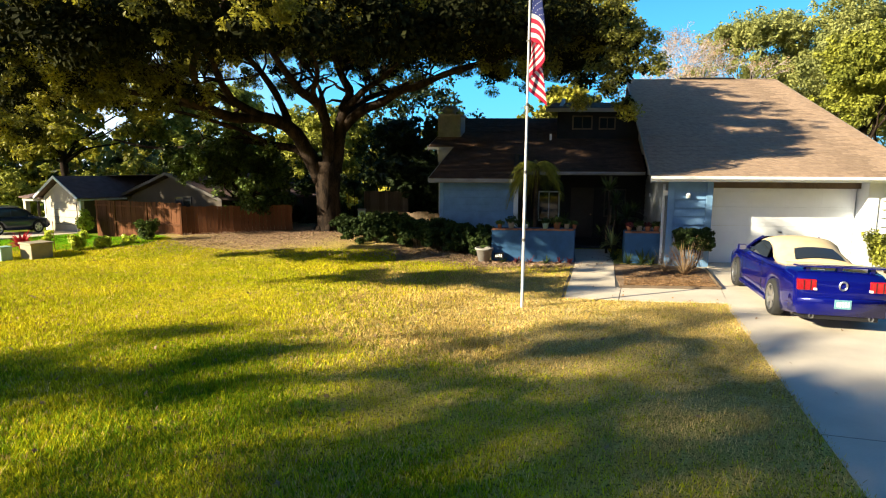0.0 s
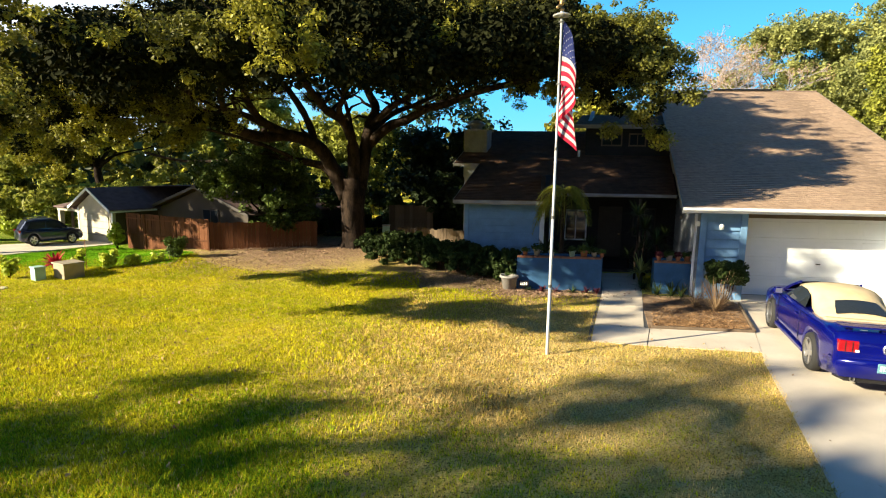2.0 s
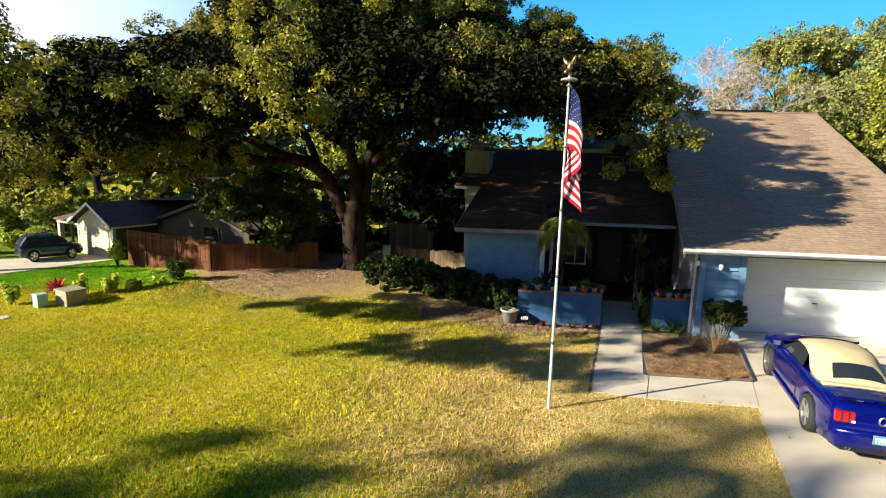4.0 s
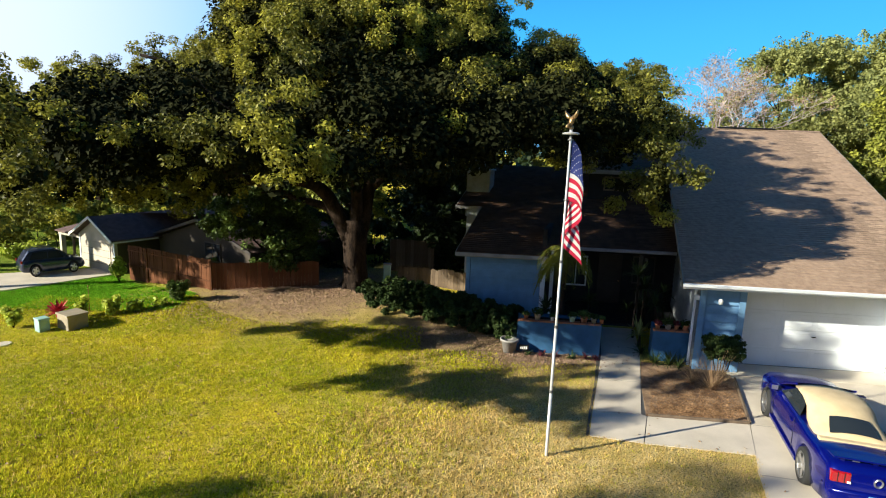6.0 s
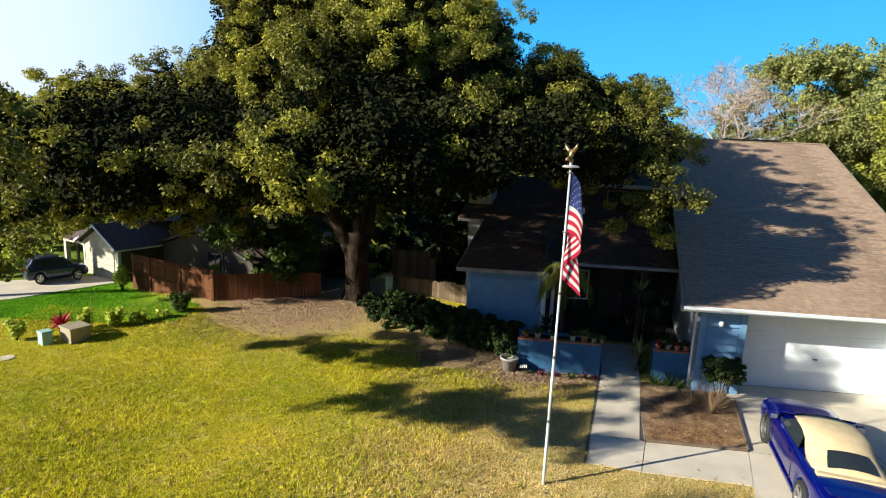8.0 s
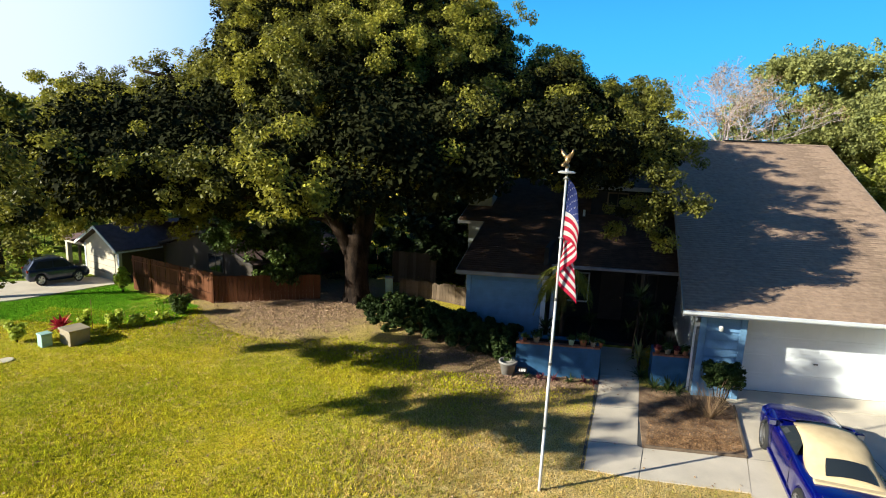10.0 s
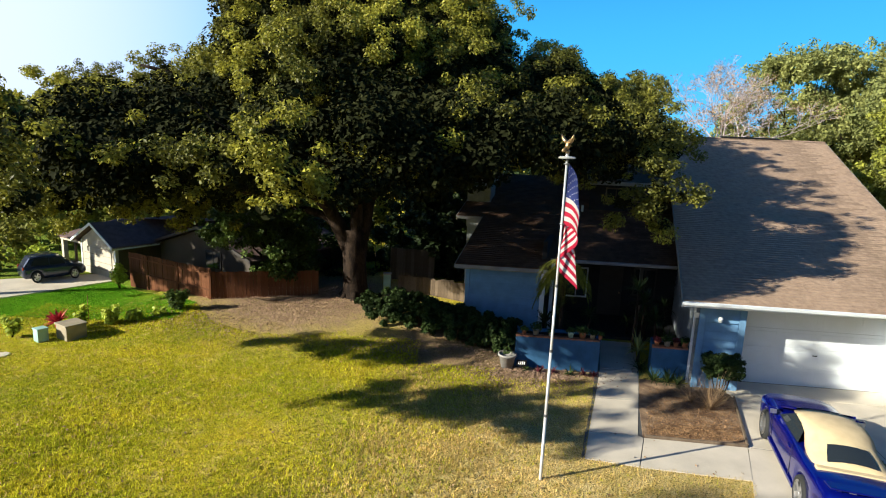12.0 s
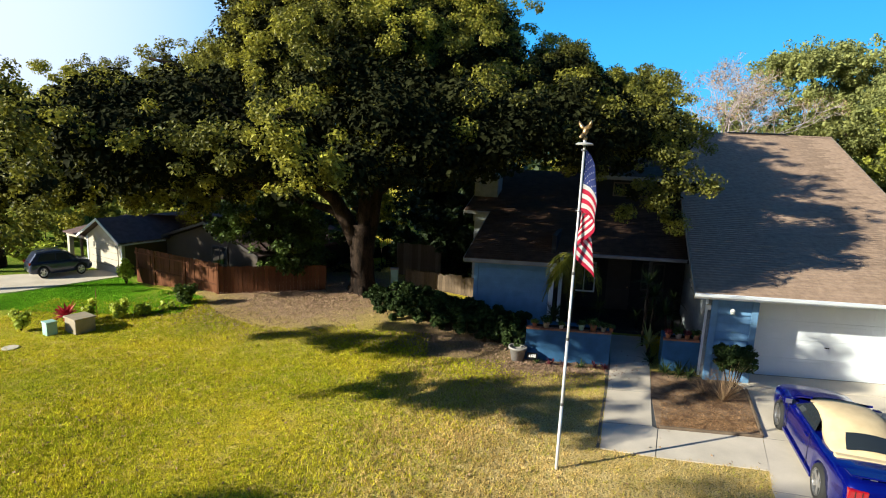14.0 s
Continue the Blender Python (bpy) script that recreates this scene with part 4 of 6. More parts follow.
    west = ((-12.4, 13.4, 4.5, 0.6), (-11.6, 12.6, 4.6, 0.6), (-10.6, 12.2, 4.7, 0.55), (-9.6, 12.6, 4.9, 0.6), (-8.0, 8.4, 6.3, 0.55), (-8.6, 9.0, 5.3, 0.5), (-7.9, 10.0, 6.2, 0.55), (-7.2, 8.3, 5.4, 0.4), (-8.8, 10.4, 6.6, 0.6), (-7.4, 7.9, 6.0, 0.45), (-8.3, 8.9, 6.8, 0.5), (-14.5, 17.6, 4.2, 0.8), (-15.5, 17.2, 4.8, 0.8), (-13.5, 18.0, 4.0, 0.7), (-16.5, 17.0, 5.0, 0.8))
    roof = ((2.0, 18.5, 8.6, 1.0), (3.0, 19.0, 9.0, 1.0), (1.2, 19.0, 8.4, 1.0), (3.8, 19.5, 8.6, 1.0), (2.6, 20.0, 8.2, 1.0), (4.4, 18.8, 7.9, 0.9), (1.6, 17.4, 8.2, 0.9), (0.6, 18.0, 9.0, 1.0), (5.0, 20.0, 8.2, 0.9), (5.4, 18.6, 7.3, 0.8), (3.4, 17.6, 7.4, 0.9), (2.2, 16.6, 7.0, 0.9))
    lawn = []                                      # long western boughs, unseen, set where their shade streaks the lawn
    for x0, y0, x1, y1, n, r in ((-16.8, 12.1, -11.2, 11.5, 9, 0.52), (-15.4, 11.5, -11.8, 11.2, 5, 0.4), (-13.2, 9.3, -10.2, 9.0, 5, 0.45), (-14.3, 8.4, -9.2, 7.9, 8, 0.42), (-12.4, 8.5, -8.6, 8.2, 6, 0.5), (-10.0, 7.2, -7.6, 7.0, 4, 0.4)):
        for i in range(n):
            t = i / (n - 1)
            lawn.append((x0 + 0.3 + (x1 - x0) * t + rnd.uniform(-0.2, 0.2), y0 + (y1 - y0) * t + rnd.uniform(-0.12, 0.12), rnd.uniform(4.4, 4.8), r * (0.6 + 0.5 * t)))
    drape = ((-8.8, 14.0, 5.1, 0.5), (-8.2, 14.2, 5.3, 0.5), (-7.5, 14.0, 5.2, 0.5), (-7.0, 14.1, 4.9, 0.5), (-9.4, 14.0, 4.9, 0.5), (-9.2, 14.0, 4.4, 0.4), (-8.2, 14.1, 4.5, 0.4), (-10.1, 14.2, 4.45, 0.4), (-7.4, 14.0, 4.4, 0.35), (-6.3, 14.0, 4.8, 0.5))
    thick = ((-11.0, 13.2, 6.2, 0.9), (-10.0, 13.6, 6.8, 0.9), (-9.0, 13.2, 6.2, 0.9), (-8.6, 14.0, 7.0, 0.9), (-12.0, 13.8, 6.0, 0.9), (-10.4, 12.6, 5.6, 0.8), (-9.4, 14.4, 5.6, 0.8), (-7.8, 13.6, 6.2, 0.8), (-8.2, 12.4, 5.7, 0.8), (-6.8, 13.0, 6.4, 0.8))
    crest = ((5.0, 23.4, 9.2, 0.9), (6.4, 23.8, 9.0, 0.9), (5.6, 21.2, 8.8, 0.9), (7.2, 23.0, 8.6, 0.9), (4.0, 22.5, 9.4, 1.0), (3.0, 21.0, 9.5, 1.0), (7.6, 24.6, 9.0, 0.8), (6.0, 22.4, 8.2, 0.9), (5.8, 16.4, 7.6, 0.8), (6.6, 17.6, 7.1, 0.8), (5.3, 15.2, 7.3, 0.7), (3.4, 16.0, 8.2, 0.8), (4.6, 16.8, 7.8, 0.8), (7.1, 18.2, 6.8, 0.7))
    heart = ((4.6, 14.9, 6.9, 0.7), (2.4, 13.9, 7.6, 0.7), (0.6, 12.8, 6.3, 0.8), (-1.6, 11.9, 7.0, 0.8), (1.2, 12.9, 7.0, 0.8), (3.2, 13.9, 6.3, 0.6), (2.2, 13.4, 6.5, 0.7), (2.6, 16.0, 7.2, 0.9), (0.3, 15.0, 7.8, 0.9), (4.8, 17.0, 6.3, 0.8), (1.6, 14.4, 7.2, 0.8), (3.6, 15.2, 6.9, 0.8))
    under = ((-3.4, 10.8, 5.8, 0.6), (-2.4, 11.0, 5.6, 0.6), (-1.6, 11.5, 5.7, 0.6), (-0.7, 12.0, 5.9, 0.7), (0.3, 12.6, 6.1, 0.7), (-1.2, 11.6, 6.4, 0.7), (-0.7, 11.9, 6.2, 0.7), (0.5, 12.0, 6.4, 0.6), (0.0, 13.4, 6.65, 0.7), (1.65, 13.5, 6.7, 0.7), (3.8, 14.3, 7.0, 0.7), (2.7, 13.6, 6.9, 0.7), (-2.0, 11.3, 6.9, 0.7), (-0.4, 12.8, 7.4, 0.7))
    outer += list(east + south + west + crest + drape) + lawn
    # these lobes carry the shade-coloured leaf
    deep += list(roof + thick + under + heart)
    sub, sr, core, cr = [], [], [], []
    for group, many in ((outer, 12), (inner, 5), (deep, 1)):
        for x, y, z, r in group:                   # lobes break into twig clusters round a closed heart
            c = np.array((x, y, z)) - np.array(OAK)
            for j in range(int(many * r * r) + (1 if group is deep else 3)):
                d = np.array([rnd.gauss(0, 1), rnd.gauss(0, 1), rnd.gauss(0.25, 0.7)])
                sub.append(c + d / np.linalg.norm(d) * r * rnd.uniform(0.5, 1.4))
                sr.append(rnd.uniform(0.14, 0.40))
            core.append(c)
            cr.append(r * (0.6 if group is outer else 1.1))
    part("crown", leaf_mesh("crown", sub, sr, 660000, 0.0505, rng), "leaf", tree, "olive-green sunlit leaves")
    part("inner_foliage", leaf_mesh("inner_foliage", core, cr, 320000, 0.085, rng), "leaf_shade", tree, "oak leaves coloured dark as shade, inside and low on the crown")
    return tree


oak()


def broad_tree(name, label, at, height, spread, leaf, seed, count, size=0.16, base=0.35, trunk=0.3, mat_twig="bark", lobes=26, squash=0.9, shift=(0, 0)):
    """A tree with a tapered trunk, limbs to each lobe and a crown of leaf clusters."""
    rnd, rng = random.Random(seed), np.random.default_rng(seed)
    tree = thing(name, label, "tree", at)
    z0 = height * base
    part("trunk", tube(branch_points((0, 0, -0.3), (rnd.uniform(-0.4, 0.4), rnd.uniform(-0.4, 0.4), z0 + height * 0.2), 0, rnd, 6, 0.1), [trunk * s for s in (1.5, 1.1, 0.95, 0.85, 0.75, 0.62, 0.45)], 10, wobble=0.06), "bark", tree, smooth=True)
    cs, rs = [], []
    for i in range(lobes):
        t, s = rnd.uniform(0, 2 * math.pi), rnd.random() ** 0.5
        zz = rnd.uniform(0, 1)
        w = spread * (math.sin(math.pi * (0.12 + 0.8 * zz)) ** 0.7)
        c = (w * s * math.cos(t) + shift[0], w * s * math.sin(t) + shift[1], z0 + (height - z0) * zz * squash)
        cs.append(c)
        rs.append(rnd.uniform(0.13, 0.24) * spread + 0.35)
    for c in cs[::2]:
        limb("limb", (0, 0, z0 * rnd.uniform(0.75, 1.1)), tuple(0.9 * q for q in c), trunk * 0.35, trunk * 0.06, tree, rnd, 0.2, twigs=4, reach=spread * 0.2, k=5, mat=mat_twig)
    sub, sr = [], []
    for c, r in zip(cs, rs):
        for j in range(int(10 + 5 * r * r)):
            d = np.array([rnd.gauss(0, 1), rnd.gauss(0, 1), rnd.gauss(0, 0.8)])
            sub.append(np.array(c) + d / np.linalg.norm(d) * r * rnd.uniform(0.4, 1.1))
            sr.append(rnd.uniform(0.16, 0.32) * r + 0.12)
    part("crown", leaf_mesh("crown", sub, sr, count, size, rng), leaf, tree)
    return tree


def bare_tree(at, height):
    """A leafless tree: limbs that fork again and again into fine twigs."""
    rnd, rng = random.Random(15), np.random.default_rng(15)
    tree = thing("bare_tree", "thin pinkish tree nearly bare of leaves", "tree", at)
    stem, twigs, ends = bmesh.new(), bmesh.new(), []

    def fork(p, d, length, r, level):
        bend = p + d * length * 0.5 + Vector((rnd.uniform(-1, 1), rnd.uniform(-1, 1), 0)) * length * 0.06
        e = p + d * length
        tube([p, bend, e], [r, r * 0.85, r * 0.68], 7 if level < 2 else 4, stem if level < 2 else twigs)
        if level > 5:
            ends.append(e)
            return
        for k in range(4 if level == 1 else 3):
            t = Vector((rnd.gauss(0, 1), rnd.gauss(0, 1), rnd.gauss(0.2, 0.5))).normalized()
            fork(e, (d * 0.9 + t * 0.8).normalized(), length * rnd.uniform(0.55, 0.8), max(0.013, r * 0.55), level + 1)

    fork(Vector((0, 0, -0.3)), Vector((0.03, 0, 1)), height * 0.36, 0.2, 0)
    part("trunk", stem, "twig", tree, smooth=True)
    tagged(part("fine_branching", twigs, "twig", tree), kind="stuff")
    part("crown", leaf_mesh("crown", [tuple(e) for e in ends], np.full(len(ends), 0.3), 5000, 0.06, rng), "dry", tree, "few pinkish dry leaves")


# behind and beside the house
broad_tree("oak_tree", "tall light-green oak behind the garage roof", (26.5, 44.0, 0), 15.5, 5.5, "leaf_light", 11, 60000, 0.125, lobes=60)
broad_tree("oak_tree", "tall light-green oak behind the garage roof", (31.0, 40.0, 0), 15.5, 6.0, "leaf_light", 12, 60000, 0.125, lobes=60)
broad_tree("willow_tree", "yellow-green drooping tree beside the garage", (22.5, 27.0, 0), 10.0, 3.6, "leaf_olive", 13, 42000, 0.10)
broad_tree("oak_tree", "leafy oak beside the garage", (29.0, 30.0, 0), 15.0, 5.5, "leaf_light", 14, 46000, 0.13)
bare_tree((19.0, 40.0, 0), 12.0)
broad_tree("oak_tree", "dark tree behind the house", (9.0, 35.0, 0), 8.0, 4.0, "leaf", 17, 16000, 0.2)
broad_tree("oak_tree", "sunlit olive tree behind the oak", (-7.0, 36.0, 0), 7.0, 4.6, "leaf_olive", 18, 26000, 0.14, base=0.2)
broad_tree("oak_tree", "thin dark tree behind the chimney", (-1.5, 36.0, 0), 9.5, 4.2, "leaf_dark", 16, 9000, 0.16, base=0.2)
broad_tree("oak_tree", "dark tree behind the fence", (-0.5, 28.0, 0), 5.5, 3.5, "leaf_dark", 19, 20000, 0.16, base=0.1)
broad_tree("laurel_tree", "dense green tree over the fence", (-8.0, 22.2, 0.3), 4.7, 2.3, "laurel", 20, 30000, 0.085, base=0.1)
broad_tree("oak_tree", "big shade tree beyond the neighbour house", (-24.0, 36.0, 0), 9.0, 5.5, "leaf", 21, 30000, 0.16, base=0.45)
broad_tree("oak_tree", "big shade tree beyond the neighbour house", (-34.0, 36.0, 0), 8.5, 6.5, "leaf", 22, 26000, 0.22, base=0.25)
broad_tree("oak_tree", "shade tree beyond the neighbour house", (-15.0, 40.0, 0), 8.5, 5.0, "leaf_olive", 23, 30000, 0.16, base=0.25)
broad_tree("oak_tree", "shade tree by the neighbour drive", (-21.5, 23.5, 0), 8.2, 4.2, "leaf", 24, 30000, 0.12, base=0.6, trunk=0.34)
# trees west of the lawn, out of the picture, that shade it
for k, (x, y, h, s, n) in enumerate(((-37.0, -10.0, 19.0, 4.6, 2400), (-43.0, -15.5, 22.0, 5.0, 2400), (-34.0, -14.5, 18.0, 4.0, 2200))):
    broad_tree("oak_tree", "tall thin-crowned tree far west of the lawn", (x, y, 0), h, s, "leaf", 31 + k, n, 0.3, base=0.5, lobes=30, trunk=0.25)
for k, (x, y, h, s, n) in enumerate(((-24.8, 17.2, 9.0, 2.4, 4200), (-25.2, 21.0, 9.6, 2.4, 10000))):
    broad_tree("oak_tree", "dense shade tree west of the neighbour lawn", (x, y, 0), h, s, "leaf", 36 + k, n, 0.16, base=0.62, trunk=0.2)
# unseen trees across the street and to the east, added to block skylight
for k, (x, y, h, s) in enumerate(((-5.0, -17.0, 14.0, 6.0), (5.0, -16.0, 14.0, 6.0), (14.0, -14.0, 14.0, 6.0), (21.0, -5.0, 13.0, 5.5), (25.0, 5.0, 12.0, 5.0))):
    broad_tree("oak_tree", "unseen tree behind the camera, added to block skylight", (x, y, 0), h, s, "leaf_dark", 40 + k, 8000, 0.5, base=0.2, trunk=0.35)
# far woods close the place all round
rng = np.random.default_rng(77)
ang = rng.random(900) * 2 * math.pi
rad = rng.uniform(75, 120, 900)
keep = ~((np.sin(ang) < 0.2) & (np.cos(ang) < -0.55))
hz = rng.uniform(1, 8, 900)
cent = np.stack([np.cos(ang) * rad, np.sin(ang) * rad + 15, hz], 1)[keep]
# nearer southern ring, out of view, added to hold back low skylight
ang = rng.uniform(math.pi * 1.32, math.pi * 2.15, 700)
rad = rng.uniform(36, 62, 700)
cent = np.concatenate([cent, np.stack([np.cos(ang) * rad, np.sin(ang) * rad, rng.uniform(1, 11, 700)], 1)])
woods = part("far_woods", leaf_mesh("far_woods", cent, np.full(len(cent), 3.6), 50000, 1.2, rng), "leaf_dark")
tagged(woods, "distant dark green woods, with an unseen southern ring that blocks skylight", "woods", kind="stuff")


def thicket(label, path, depth, height, count, seed, mat="leaf_dark", size=0.14):
    """An uneven screen of understory shrubs along a path of (x, y)."""
    rnd, rng = random.Random(seed), np.random.default_rng(seed)
    cs, rs, bm = [], [], bmesh.new()
    for (x0, y0), (x1, y1) in zip(path, path[1:]):
        d = Vector((x1 - x0, y1 - y0))
        for i in range(int(d.length * 7)):
            f = rnd.random()
            x, y = x0 + d.x * f + rnd.uniform(-0.5, 0.5) * depth, y0 + d.y * f + rnd.uniform(-0.5, 0.5) * depth
            top = height * rnd.uniform(0.5, 1.15)
            cs.append((x, y, top * rnd.random()))
            rs.append(rnd.uniform(0.3, 0.6))
            if i % 4 == 0:
                tube([(x, y, -0.1), (x + rnd.uniform(-0.2, 0.2), y + rnd.uniform(-0.2, 0.2), top * 0.8)], [0.025, 0.01], 5, bm)
    s = thing("thicket", label, "shrubs", kind="stuff")
    tagged(part("stems", bm, "bark", s), kind="stuff")
    part("foliage", leaf_mesh("foliage", cs, rs, count, size, rng), mat, s)


thicket("dark shaded thicket behind the fence and oak", [(-9.0, 24.5), (-5.0, 26.0), (-1.0, 26.0), (1.5, 25.0)], 2.0, 2.4, 12000, 300, mat="hedge")
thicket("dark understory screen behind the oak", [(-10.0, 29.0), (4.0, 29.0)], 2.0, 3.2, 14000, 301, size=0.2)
thicket("leafy screen beyond the neighbour drive", [(-42.0, 22.0), (-32.0, 27.0), (-24.0, 29.5), (-18.0, 30.5), (-11.0, 33.0)], 3.0, 3.2, 26000, 302, mat="leaf_olive", size=0.15)
thicket("screen of shrubs behind the neighbour house", [(-20.0, 36.0), (-8.0, 37.0)], 3.0, 4.0, 12000, 303, size=0.25)
thicket("distant belt of trees behind the houses", [(-75.0, 25.0), (-50.0, 42.0), (-22.0, 52.0), (5.0, 56.0), (30.0, 56.0)], 6.0, 6.5, 22000, 304, mat="leaf", size=0.45)


# ---- flagpole and flag ----
POLE = (1.97, 9.55, 0.0)
PH = 6.42
fp = thing("flagpole", "telescoping pale aluminium flagpole with eagle finial", "flagpole", POLE)
seg = [(0.0, 1.40, 0.033), (1.40, 2.75, 0.030), (2.75, 4.05, 0.026), (4.05, PH, 0.022)]
for z0, z1, r in seg:
    part("pole_section", lathe([(r, z0 - (0.3 if z0 == 0 else 0)), (r * 0.985, z1), (0, z1)], 16), "pole", fp, smooth=True)
    if z0:
        part("joint_ring", lathe([(r + 0.003, z0 - 0.035), (r + 0.009, z0 - 0.03), (r + 0.009, z0 + 0.02), (r + 0.001, z0 + 0.025)], 16), "joint", fp)
part("truck", lathe([(0.03, PH), (0.15, PH + 0.01), (0.16, PH + 0.03), (0.12, PH + 0.05), (0.03, PH + 0.055), (0.03, PH + 0.10), (0, PH + 0.10)], 24), "pole", fp, "white flat disc truck")
part("finial_ball", lathe([(0, PH + 0.09), (0.035, PH + 0.105), (0.045, PH + 0.135), (0.03, PH + 0.17), (0, PH + 0.18)], 16), "gold", fp, smooth=True)


def eagle():
    bm = bmesh.new()
    tube([(0, -0.03, 0.0), (0, -0.01, 0.06), (0, 0.01, 0.12), (0, 0.045, 0.165), (0, 0.085, 0.165), (0, 0.105, 0.15)], [0.035, 0.05, 0.045, 0.028, 0.024, 0.006], 8, bm)
    tube([(0, -0.02, 0.03), (0, -0.09, -0.02), (0, -0.13, -0.04)], [0.03, 0.035, 0.02], 6, bm)
    for s in (-1, 1):
        tube([(0.03 * s, 0.0, 0.11), (0.09 * s, -0.01, 0.15), (0.14 * s, -0.02, 0.205), (0.165 * s, -0.03, 0.26)], [0.03, 0.04, 0.03, 0.006], 6, bm)
    return bm


e = part("eagle", eagle(), "gold", fp, "spread-winged bronze eagle", smooth=True)
e.matrix_basis = pose(0, 0, PH + 0.18, 0, 0, -60)

flag = thing("flag", "striped red and white flag with starred blue canton, hanging limp", "flag", POLE, -20)
HOIST, FLY = 1.15, 1.75


def flag_point(s, t, lift=0.0):
    """s along the fly, t down the hoist, both 0..1: the cloth hangs in soft folds from the pole."""
    z = PH - 0.06 - HOIST * t
    run, soft = FLY * s, smoothstep(s * 5)
    sway = 0.5 - 0.5 * math.cos(2 * math.pi * 1.35 * s ** 0.9 + 0.5 * t * s)       # the cloth folds back on itself
    x = 0.035 + (0.19 + 0.17 * t) * sway - 0.10 * soft * math.sin(math.pi * s) * smoothstep(t * 2 - 0.9)
    y = 0.16 * s * (1 - 0.3 * t) + 0.035 * math.sin(6.0 * s + 5.0 * t) * soft
    return Vector((x, y + lift, z - run * (0.70 + 0.05 * t) * smoothstep(s * 2.0 + 0.3) + 0.10 * t * soft))


def cloth(s0, s1, t0, t1, ns, nt, lift=0.0):
    bm = bmesh.new()
    g = [[bm.verts.new(flag_point(s0 + (s1 - s0) * i / ns, t0 + (t1 - t0) * j / nt, lift)) for i in range(ns + 1)] for j in range(nt + 1)]
    for j in range(nt):
        for i in range(ns):
            bm.faces.new((g[j][i], g[j][i + 1], g[j + 1][i + 1], g[j + 1][i]))
    return bm


for k in range(13):
    part("stripe", cloth(0.4 if k < 7 else 0.0, 1.0, k / 13, (k + 1) / 13, 40, 2), "flag_white" if k % 2 else "flag_red", flag, smooth=True)
canton = part("canton", cloth(0.0, 0.4, 0.0, 7 / 13, 24, 10), "flag_blue", flag, "dark blue starred canton", smooth=True)
stars = bmesh.new()
for row in range(9):
    for col in range(6 if row % 2 == 0 else 5):
        s = 0.4 * (col + (0.5 if row % 2 == 0 else 1.0)) / 6
        t = 7 / 13 * (row + 0.7) / 9.4
        for lift in (-0.004, 0.004):
            c = [flag_point(s + 0.009 * math.cos(a) * (1 if i % 2 == 0 else 0.45), t + 0.014 * math.sin(a) * (1 if i % 2 == 0 else 0.45), lift) for i, a in enumerate(2 * math.pi * j / 10 + 0.3 for j in range(10))]
            stars.faces.new([stars.verts.new(p) for p in c])
tagged(part("star", stars, "flag_white", canton), kind="stuff")
for t in (0.02, 0.98):
    part("snap_ring", lathe([(0.045, -0.012), (0.055, 0), (0.045, 0.012)], 14), "steel", flag).matrix_basis = pose(0, 0, PH - 0.06 - HOIST * t)

# ---- convertible ----
CAR = (7.92, 10.2, 0.01)


def loft(stations, bm=None, close=True):
    """Skin over stations of points."""
    bm = bm or bmesh.new()
    rows = [[bm.verts.new(p) for p in st] for st in stations]
    for a, b in zip(rows, rows[1:]):
        for i in range(len(a) - 1):
            bm.faces.new((a[i], a[i + 1], b[i + 1], b[i]))
    if close:
        bm.faces.new(rows[0])
        bm.faces.new(list(reversed(rows[-1])))
    bmesh.ops.recalc_face_normals(bm, faces=bm.faces[:])
    return bm


def lerp_table(table, y):
    for (a, *p), (b, *q) in zip(table, table[1:]):
        if a <= y <= b:
            t = (y - a) / (b - a)
            t = t * t * (3 - 2 * t) * 0.5 + t * 0.5
            return [c + (d - c) * t for c, d in zip(p, q)]
    return table[0][1:] if y < table[0][0] else table[-1][1:]


def car_body(table, y0, y1, n, wheels, wr, wz, sill=0.24):
    """A body shell: table rows are y, half width at the belt, half width at the deck, belt height, deck height, bottom height."""
    st = []
    ys = [y0 + (y1 - y0) * i / n for i in range(n + 1)]
    for y in ys:
        hw, dw, belt, deck, bot = lerp_table(table, y)
        arch = bot
        for wy in wheels:
            d = abs(y - wy)
            if d < wr:
                arch = max(arch, wz + math.sqrt(wr * wr - d * d))
        low = max(bot, arch)
        side = [(0.0, bot if arch == bot else bot), (hw * 0.80, bot), (hw * 0.80, max(bot + 0.01, low - 0.02)), (hw * 0.955, low), (hw * 0.99, max(low + 0.02, bot + 0.20)), (hw, max(low + 0.04, belt - 0.16)), (hw * 0.985, max(low + 0.05, belt - 0.05)), (hw * 0.95, belt), (dw, deck - 0.015), (dw * 0.6, deck + 0.005), (0.0, deck + 0.015)]
        st.append([(x, y, z) for x, z in side] + [(-x, y, z) for x, z in reversed(side[1:-1])] + [(0.0, y, side[0][1])])
    bm = loft(st)
    bmesh.ops.remove_doubles(bm, verts=bm.verts[:], dist=1e-4)
    return bm


